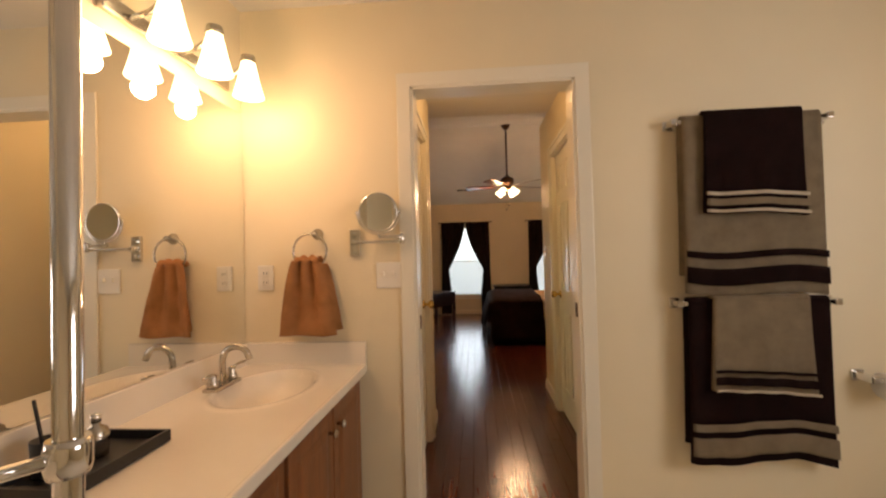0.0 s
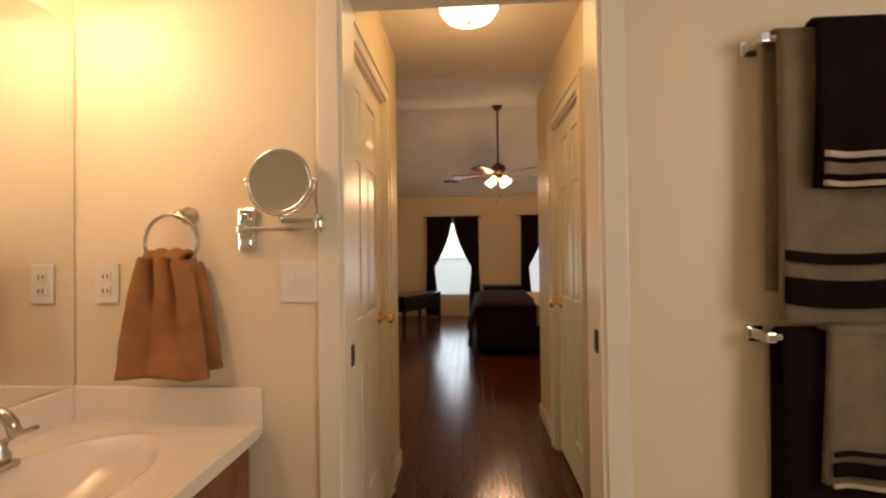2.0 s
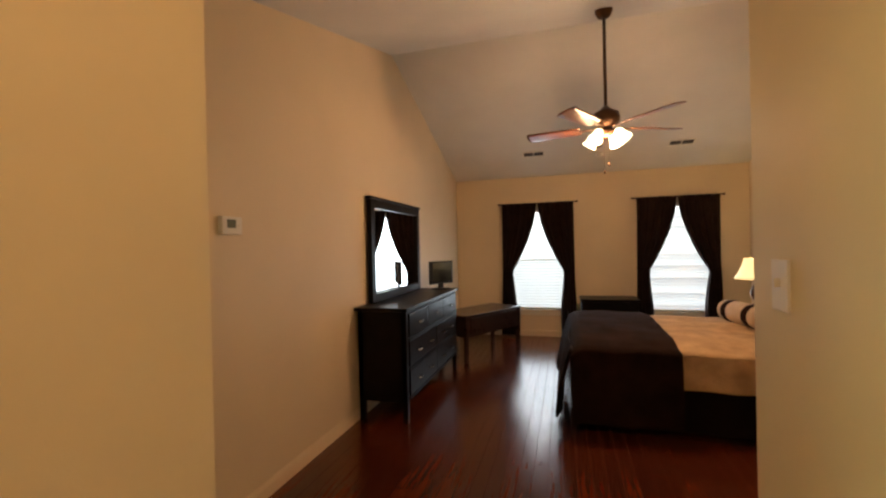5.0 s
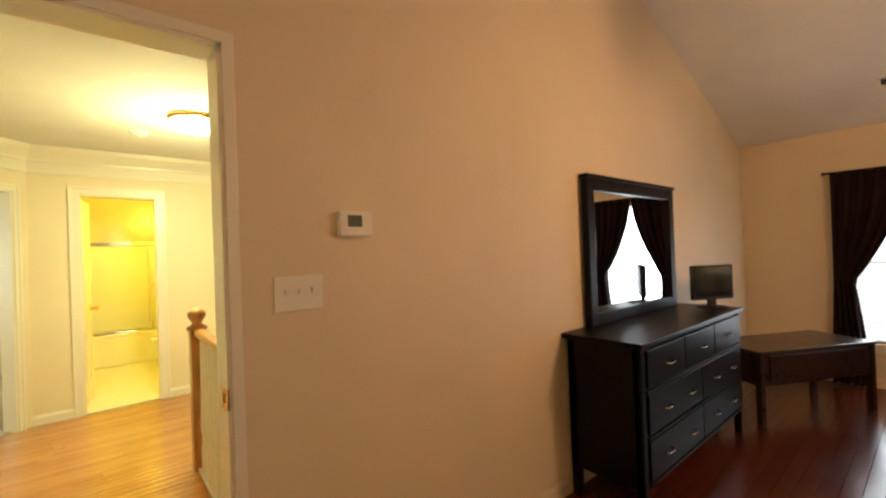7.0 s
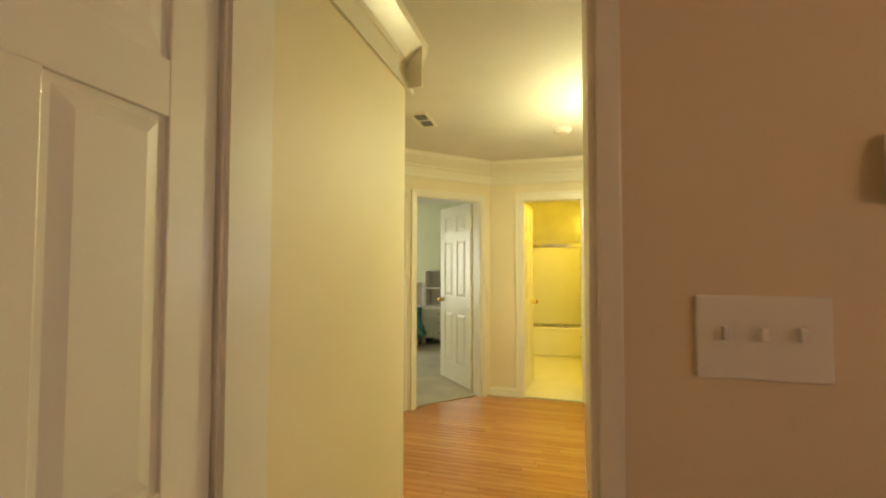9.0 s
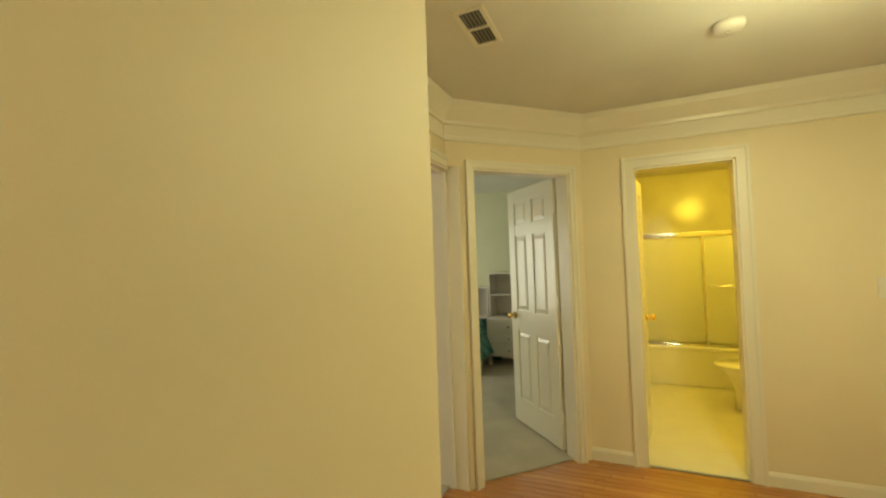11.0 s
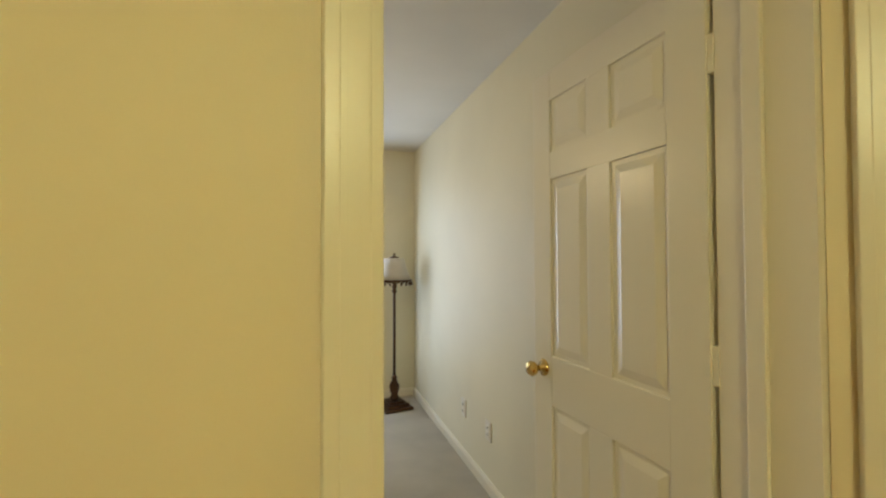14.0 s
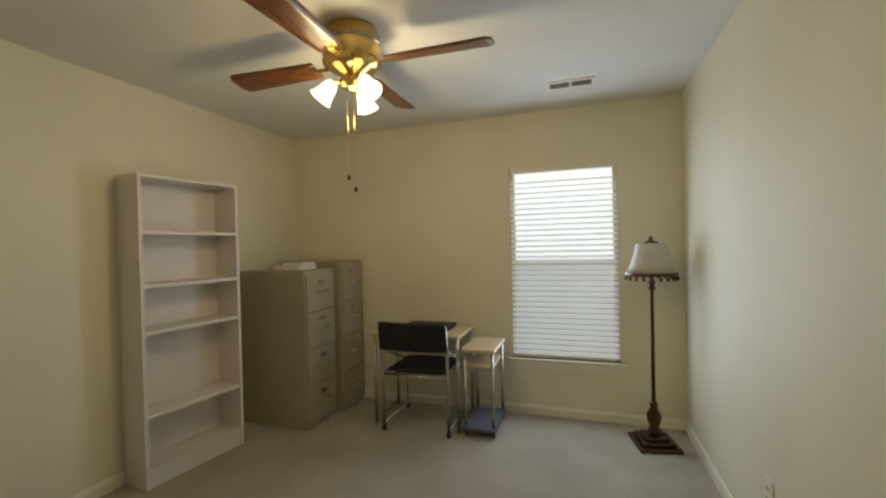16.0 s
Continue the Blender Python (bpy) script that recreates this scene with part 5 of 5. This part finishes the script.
part("newel_cap", lathe([(0.06, 0.92), (0.062, 0.94), (0.035, 0.955), (0.028, 0.97), (0.05, 1.0), (0.056, 1.025), (0.046, 1.05), (0.02, 1.066), (0.003, 1.07)], 24), M_OAKTRIM, rl).matrix_local = pose(NX, NY, 0)
part("handrail", boxes((NX + 0.045, -0.962, NY - 0.03, NY + 0.03, 0.885, 0.935), bevel=0.014), M_OAKTRIM, rl)
part("shoe_rail", boxes((NX + 0.045, -0.962, NY - 0.025, NY + 0.025, 0.0, 0.02), bevel=0.003), M_TRIM, rl)
turned = boxes((-0.016, 0.016, -0.016, 0.016, 0.02, 0.20), bevel=0.002)
lathe([(0.016, 0.20), (0.011, 0.21), (0.018, 0.225), (0.011, 0.24), (0.019, 0.30), (0.018, 0.36), (0.012, 0.60), (0.010, 0.886)], 12, turned)
bal = mesh_of("baluster", turned, M_TRIM)
for i in range(15):
    b = part("baluster", bal, None, rl)
    b.matrix_local = pose(NX + 0.135 + i * 0.105, NY, 0)
part("nosing", boxes((-2.64, -0.962, 2.345, 2.375, -0.03, 0.008), bevel=0.006), M_OAKTRIM, rl)
stp = thing("staircase", (0, 0, 0), "oak stairs going down beside the landing", "stairs")
for i in range(9):
    z = -0.18 * (i + 1)
    part("tread", boxes((-2.62 + 0.0, -1.75, 2.38 + i * 0.26, 2.66 + i * 0.26, z - 0.03, z), bevel=0.004), M_OAKTRIM, stp)
    part("riser", boxes((-2.62, -1.75, 2.645 + i * 0.26, 2.665 + i * 0.26, z - 0.18, z - 0.031)), M_TRIM, stp)


# ---------------------------------------------------------------- small bathroom
tub = thing("bathtub", (0, 0, 0), "white bathtub behind a sliding glass screen", "bathtub")
part("apron", boxes((-6.66, -6.60, 1.605, 3.09, 0.005, 0.42), bevel=0.015), M_WHITE, tub)
part("rim", boxes((-6.72, -6.59, 1.605, 3.09, 0.385, 0.43), (-7.335, -7.26, 1.605, 3.09, 0.385, 0.43), bevel=0.012), M_WHITE, tub)
part("basin", boxes((-7.33, -6.70, 1.606, 3.088, 0.05, 0.10)), M_WHITE, tub)
sc = thing("shower_screen", (0, 0, 0), "framed sliding shower screen over the tub", "shower screen")
part("top_track", boxes((-6.67, -6.62, 1.605, 3.09, 1.62, 1.67), bevel=0.004), M_CHROME, sc)
part("bottom_track", boxes((-6.67, -6.62, 1.605, 3.09, 0.431, 0.455), bevel=0.004), M_CHROME, sc)
for y0, y1, x in ((1.61, 2.42, -6.655), (2.36, 3.085, -6.637)):
    pn = part("sliding_panel", boxes((x - 0.003, x + 0.003, y0 + 0.02, y1 - 0.02, 0.47, 1.61)), M_FROST, sc)
    pn.visible_shadow = False
    part("stile", boxes((x - 0.009, x + 0.009, y0, y0 + 0.022, 0.456, 1.619), bevel=0.003), M_CHROME, pn)
    part("stile", boxes((x - 0.009, x + 0.009, y1 - 0.022, y1, 0.456, 1.619), bevel=0.003), M_CHROME, pn)
part("towel_rail", tube([(-6.59, 2.40, 1.08), (-6.58, 2.42, 1.08), (-6.58, 3.02, 1.08), (-6.59, 3.05, 1.08)], 0.009, 10), M_CHROME, sc)
to = thing("toilet", (-5.95, 2.56, 0.005), "white toilet against the bathroom side wall", "toilet")
part("bowl", lathe([(0.10, 0), (0.095, 0.08), (0.10, 0.18), (0.15, 0.30), (0.185, 0.37), (0.185, 0.39), (0.14, 0.385), (0.10, 0.25), (0.02, 0.2)], 28), M_WHITE, to)
part("seat", lathe([(0.19, 0.392), (0.195, 0.40), (0.19, 0.412), (0.05, 0.416), (0.004, 0.416)], 28), M_WHITE, to).matrix_local = Matrix.Diagonal((1, 1.15, 1, 1)) @ pose(0, -0.02, 0)
part("tank", boxes((-0.20, 0.20, 0.24, 0.53, 0.38, 0.72), (-0.09, 0.09, 0.05, 0.53, 0.0, 0.37), bevel=0.02), M_WHITE, to)
part("tank_lid", boxes((-0.21, 0.21, 0.23, 0.535, 0.721, 0.755), bevel=0.01), M_WHITE, to)

# ---------------------------------------------------------------- child's room and pink room
cb = thing("child_bed", (-6.74, -0.55, 0.012), "child's bed under a teal patterned quilt", "bed")
part("frame", boxes((-0.40, 0.34, -0.90, 0.30, 0.0, 0.30), bevel=0.01), M_SHELF, cb)
part("quilt", sheet(lambda u, v: Vector((-0.5 + u * 0.98, -0.95 + v * 1.42, 0.60 - 0.5 * max(0, abs(u - 0.5) * 2 - 0.86) / 0.14 - 0.42 * max(0, (v - 0.86) / 0.14) + 0.02 * noise.noise(Vector((u * 7, v * 9, 0))))), 40, 40, 0.03), M_TEAL, cb)
pillow((-6.62, -0.42, 0.70), 0, -30, 20, 0.42, 0.40, 0.16, M_BLUE, "blue cushion on the teal quilt", "cushion")


def cubby(name, x0, x1, y0, y1, z0, z1, cols, rows, label):
    c = thing(name, (x0, y0, z0), label, "shelf")
    w, d, h = x1 - x0, y1 - y0, z1 - z0
    part("back", boxes((0.0, 0.012, 0, d, 0, h)), M_SHELF, c)
    part("top", boxes((0.012, w, 0, d, h - 0.018, h), bevel=0.002), M_SHELF, c)
    part("bottom", boxes((0.012, w, 0, d, 0, 0.018), bevel=0.002), M_SHELF, c)
    for i in range(cols + 1):
        y = i * (d - 0.018) / cols
        part("upright", boxes((0.012, w, y, y + 0.018, 0.0185, h - 0.0185), bevel=0.002), M_SHELF, c)
    for j in range(1, rows):
        z = j * h / rows
        part("shelf", boxes((0.012, w - 0.004, 0.0185, d - 0.0185, z, z + 0.016), bevel=0.002), M_SHELF, c)
    return c


hx0 = thing("child_dresser", (-7.28, -0.18, 0.012), "white chest of drawers with short legs", "dresser")
part("body", boxes((0.0, 0.42, 0.0, 0.62, 0.12, 0.62), bevel=0.004), M_SHELF, hx0)
for z in (0.14, 0.30, 0.46):
    d = part("drawer", boxes((0.421, 0.436, 0.02, 0.60, z, z + 0.14), bevel=0.004), M_SHELF, hx0)
    part("handle", ball(0.014, (0.45, 0.31, z + 0.07)), M_NICKEL, d)
for x in (0.01, 0.37):
    for y in (0.01, 0.56):
        part("leg", boxes((x, x + 0.045, y, y + 0.045, 0, 0.12)), M_SHELF, hx0)
cubby("cubby_hutch", -7.28, -6.98, -0.17, 0.43, 0.633, 1.26, 1, 2, "white cubby hutch on the chest of drawers")
cubby("headboard_shelf", -7.28, -7.02, -1.35, -0.20, 0.62, 1.06, 3, 1, "white bookcase headboard behind the bed")
pb = thing("pink_bed", (-6.6, 4.75, 0.006), "child's bed with bright pink bedding", "bed")
part("mattress", boxes((-0.5, 0.5, -0.7, 1.0, 0.15, 0.48), bevel=0.03), M_SHELF, pb)
part("quilt", sheet(lambda u, v: Vector((-0.55 + u * 1.1, -0.75 + v * 1.7, 0.56 - 0.4 * max(0, abs(u - 0.5) * 2 - 0.85) / 0.15 + 0.03 * noise.noise(Vector((u * 6, v * 7, 1))))), 30, 30, 0.03), M_PINK, pb)
part("headboard", boxes((-0.5, 0.5, 1.01, 1.05, 0, 0.95), bevel=0.01), M_SHELF, pb)

# ---------------------------------------------------------------- office things
bc = thing("bookcase", (-0.995, -1.81, 0.013), "white laminate bookcase with empty shelves", "bookcase", rz=-8)
W, D, H = 0.635, 0.225, 1.81
for y in (0, W - 0.02):
    part("side_panel", boxes((0.0, D, y, y + 0.02, 0, H), bevel=0.002), M_SHELF, bc)
part("back_panel", boxes((D - 0.006, D - 0.001, 0.0205, W - 0.0205, 0.0, H - 0.001)), M_SHELF, bc)
part("top_panel", boxes((0.001, D - 0.007, 0.0205, W - 0.0205, H - 0.02, H - 0.001), bevel=0.002), M_SHELF, bc)
for z in (0.09, 0.40, 0.88, 1.15, 1.46):
    part("shelf", boxes((0.003, D - 0.007, 0.0205, W - 0.0205, z, z + 0.02), bevel=0.002), M_SHELF, bc)
part("kick_panel", boxes((0.012, 0.028, 0.0205, W - 0.0205, 0, 0.0895)), M_SHELF, bc)


def file_cabinet(at, h, n, label, w=0.38):
    f = thing("file_cabinet", at, label, "file cabinet", "putty file cabinets")
    part("body", boxes((0.012, 0.62, 0, w, 0, h), bevel=0.005), M_STEEL, f)
    dh = (h - 0.06) / n
    for i in range(n):
        z = 0.03 + i * dh
        d = part("drawer", boxes((-0.006, 0.0118, 0.012, w - 0.012, z + 0.005, z + dh - 0.005), bevel=0.003), M_STEEL, f)
        part("label_holder", boxes((-0.010, -0.0062, 0.155, 0.225, z + dh * 0.72, z + dh * 0.72 + 0.03)), M_NICKEL, d)
        part("handle", tube([(-0.006, 0.13, z + dh * 0.55), (-0.03, 0.14, z + dh * 0.53), (-0.03, 0.24, z + dh * 0.53), (-0.006, 0.25, z + dh * 0.55)], 0.006, 8), M_CHROME, d, "chrome pull")
    part("lock", lathe([(0.009, 0), (0.009, 0.006), (0.002, 0.007)], 12), M_CHROME, f).matrix_local = pose(-0.006, 0.33, h - 0.06, 0, -90)


file_cabinet((-1.325, -2.475, 0.013), 1.19, 4, "putty steel four-drawer file cabinet on carpet")
file_cabinet((-1.38, -2.835, 0.013), 1.245, 4, "putty steel file cabinet by the window wall", 0.345)
pp = thing("paper_stack", (-1.10, -2.28, 1.204), "stack of white papers on the file cabinet", "papers")
part("sheets", boxes((-0.12, 0.12, -0.10, 0.12, 0, 0.035), bevel=0.006), M_SHELF, pp)
part("folder", boxes((-0.10, 0.08, -0.12, 0.06, 0.0355, 0.055), bevel=0.006), M_PLASTIC, pp)

ch = thing("office_chair", (-2.11, -2.42, 0.013), "black fabric chair with chrome sled frame on casters", "chair", rz=0)
for s in (-1, 1):
    x = s * 0.25
    part("side_frame", tube([(x, 0.16, 0.05), (x, 0.16, 0.40), (x, 0.17, 0.62), (x, 0.20, 0.80)], 0.012, 8), M_NICKEL, ch)
    part("side_frame", tube([(x, 0.16, 0.055), (x, -0.28, 0.055), (x, -0.28, 0.42), (x, 0.14, 0.60)], 0.012, 8), M_NICKEL, ch)
    for y in (0.16, -0.28):
        part("caster", ball(0.026, (x, y, 0.026), (0.7, 1, 1), 12), M_BLACK, ch)
part("seat", cushion(0.48, 0.44, 0.06), M_FABRIC, ch).matrix_local = pose(0, -0.05, 0.45)
part("seat_rail", tube([(-0.25, 0.15, 0.42), (0.25, 0.15, 0.42)], 0.010, 8), M_NICKEL, ch)
part("seat_rail", tube([(-0.25, -0.27, 0.42), (0.25, -0.27, 0.42)], 0.010, 8), M_NICKEL, ch)
part("backrest", sheet(lambda u, v: Vector((-0.26 + 0.52 * u, 0.19 + 0.05 * math.sin(u * math.pi) * 0.6 + 0.02 * v, 0.61 + 0.20 * v)), 16, 8, 0.025), M_FABRIC, ch)


def cart(at, w, d, h, label):
    c = thing("computer_desk", at, label, "desk")
    part("top", boxes((0, w, 0, d, h - 0.022, h), bevel=0.004), M_LIGHTWOOD, c)
    for x in (0.02, w - 0.02):
        for y in (0.03, d - 0.03):
            part("leg", tube([(x, y, 0.0), (x, y, h - 0.022)], 0.012, 8), M_NICKEL, c)
        part("foot_rail", tube([(x, 0.03, 0.03), (x, d - 0.03, 0.03)], 0.010, 8), M_NICKEL, c)
    return c


cart((-2.42, -2.80, 0.013), 0.70, 0.46, 0.70, "light maple computer desk on metal legs")
c2 = cart((-2.68, -2.74, 0.013), 0.24, 0.42, 0.62, "small side cart with a low grey shelf")
part("low_shelf", boxes((0.0, 0.24, 0.02, 0.42, 0.045, 0.07), bevel=0.004), mat("slate_laminate", (0.11, 0.12, 0.15), 0.4), c2)
part("mid_shelf", boxes((0.02, 0.22, 0.05, 0.40, 0.48, 0.50), bevel=0.003), M_LIGHTWOOD, c2)
lp = thing("laptop", (-2.10, -2.60, 0.714), "closed black laptop lying on the desk", "laptop")
part("body", boxes((-0.19, 0.19, -0.13, 0.13, 0.0, 0.018), bevel=0.005), M_BLACK, lp)
part("lid", boxes((-0.19, 0.19, -0.13, 0.13, 0.0185, 0.032), bevel=0.005), M_BLACK, lp)
part("cable", tube([(0.0, 0.02, 0.036), (0.05, 0.06, 0.045), (0.10, 0.03, 0.038), (0.06, -0.02, 0.036)], 0.005, 6), M_BLACK, lp)

fl = thing("floor_lamp", (-3.70, -2.55, 0.013), "bronze floor lamp with ivory beaded shade", "floor lamp", rz=12)
part("foot", boxes((-0.13, 0.13, -0.13, 0.13, 0, 0.025), (-0.10, 0.10, -0.10, 0.10, 0.025, 0.05), (-0.07, 0.07, -0.07, 0.07, 0.05, 0.07), bevel=0.008), M_BRONZE, fl)
part("urn", lathe([(0.03, 0.07), (0.045, 0.09), (0.028, 0.12), (0.042, 0.16), (0.046, 0.20), (0.02, 0.25), (0.028, 0.27), (0.014, 0.29)], 20), M_BRONZE, fl)
part("pole", lathe([(0.013, 0.29), (0.012, 0.60), (0.012, 1.02), (0.026, 1.04), (0.014, 1.06), (0.026, 1.08), (0.012, 1.10), (0.010, 1.20)], 16), M_BRONZE, fl)
part("shade", lathe([(0.150, 1.14), (0.125, 1.20), (0.102, 1.28), (0.088, 1.335), (0.083, 1.335), (0.097, 1.28), (0.12, 1.20), (0.145, 1.142)], 28), M_GREYSHADE, fl, "ivory fabric shade")
part("trim_band", lathe([(0.157, 1.125), (0.161, 1.135), (0.157, 1.146)], 28), M_BRONZE, fl)
bead = mesh_of("bead", ball(0.011, (0, 0, 0), (1, 1, 1.5), 8), M_BRONZE)
for i in range(20):
    a = i * math.pi / 10
    part("bead", bead, None, fl).matrix_local = pose(0.155 * math.cos(a), 0.155 * math.sin(a), 1.108)
part("finial", lathe([(0.05, 1.337), (0.035, 1.35), (0.010, 1.357), (0.014, 1.372), (0.003, 1.385)], 14), M_BRONZE, fl)


# ---------------------------------------------------------------- floor planks
def planks(floor, x0, x1, y0, y1, width, near, m_one, m_many, seed):
    """Strip floor along y: boards inside the stretch near are parts, the rest one joined part."""
    rnd = random.Random(seed)
    bm, shared = bmesh.new(), {}
    x = x0
    count = 0
    while x < x1 - 0.01:
        w = min(width, x1 - x)
        y = y0 - rnd.random() * 0.7
        while y < y1:
            l = rnd.choice((0.6, 0.9, 1.2))
            a, b = max(y, y0), min(y + l, y1)
            y += l
            if b - a < 0.03:
                continue
            g = 0.0012
            if near[0] <= x <= near[1] and near[2] <= a <= near[3] and count < 290:
                key = (round(w, 3), round(b - a, 2))
                if key not in shared:
                    shared[key] = mesh_of("plank", boxes((g, w - g, g, b - a - g, -0.006, 0.0), bevel=0.0009), m_one)
                o = new("plank", shared[key])
                o.parent = floor
                o.location = (x, a, 0)
                count += 1
            else:
                box(bm, x + g, x + w - g, a + g, b - g, -0.006, 0.0)
        x += width
    o = part("planks", bm, m_many, floor)
    tagged(o, "", "", "", "stuff")


planks(bpy.data.objects["floor_bedroom"], -0.84, 3.13, 0.0, FAR, 0.083, (0.2, 1.3, 0.0, 7), M_PLANK, M_PLANKS, 3)
planks(bpy.data.objects["floor_landing"], -4.54, -2.64, 0.53, 5.0, 0.057, (-9, 9, 0.5, 2.4), M_OAK, M_OAKS, 4)
planks(bpy.data.objects["floor_landing"], -2.64, -0.96, 0.60, 2.345, 0.057, (-9, 9, 0.5, 2.4), M_OAK, M_OAKS, 5)
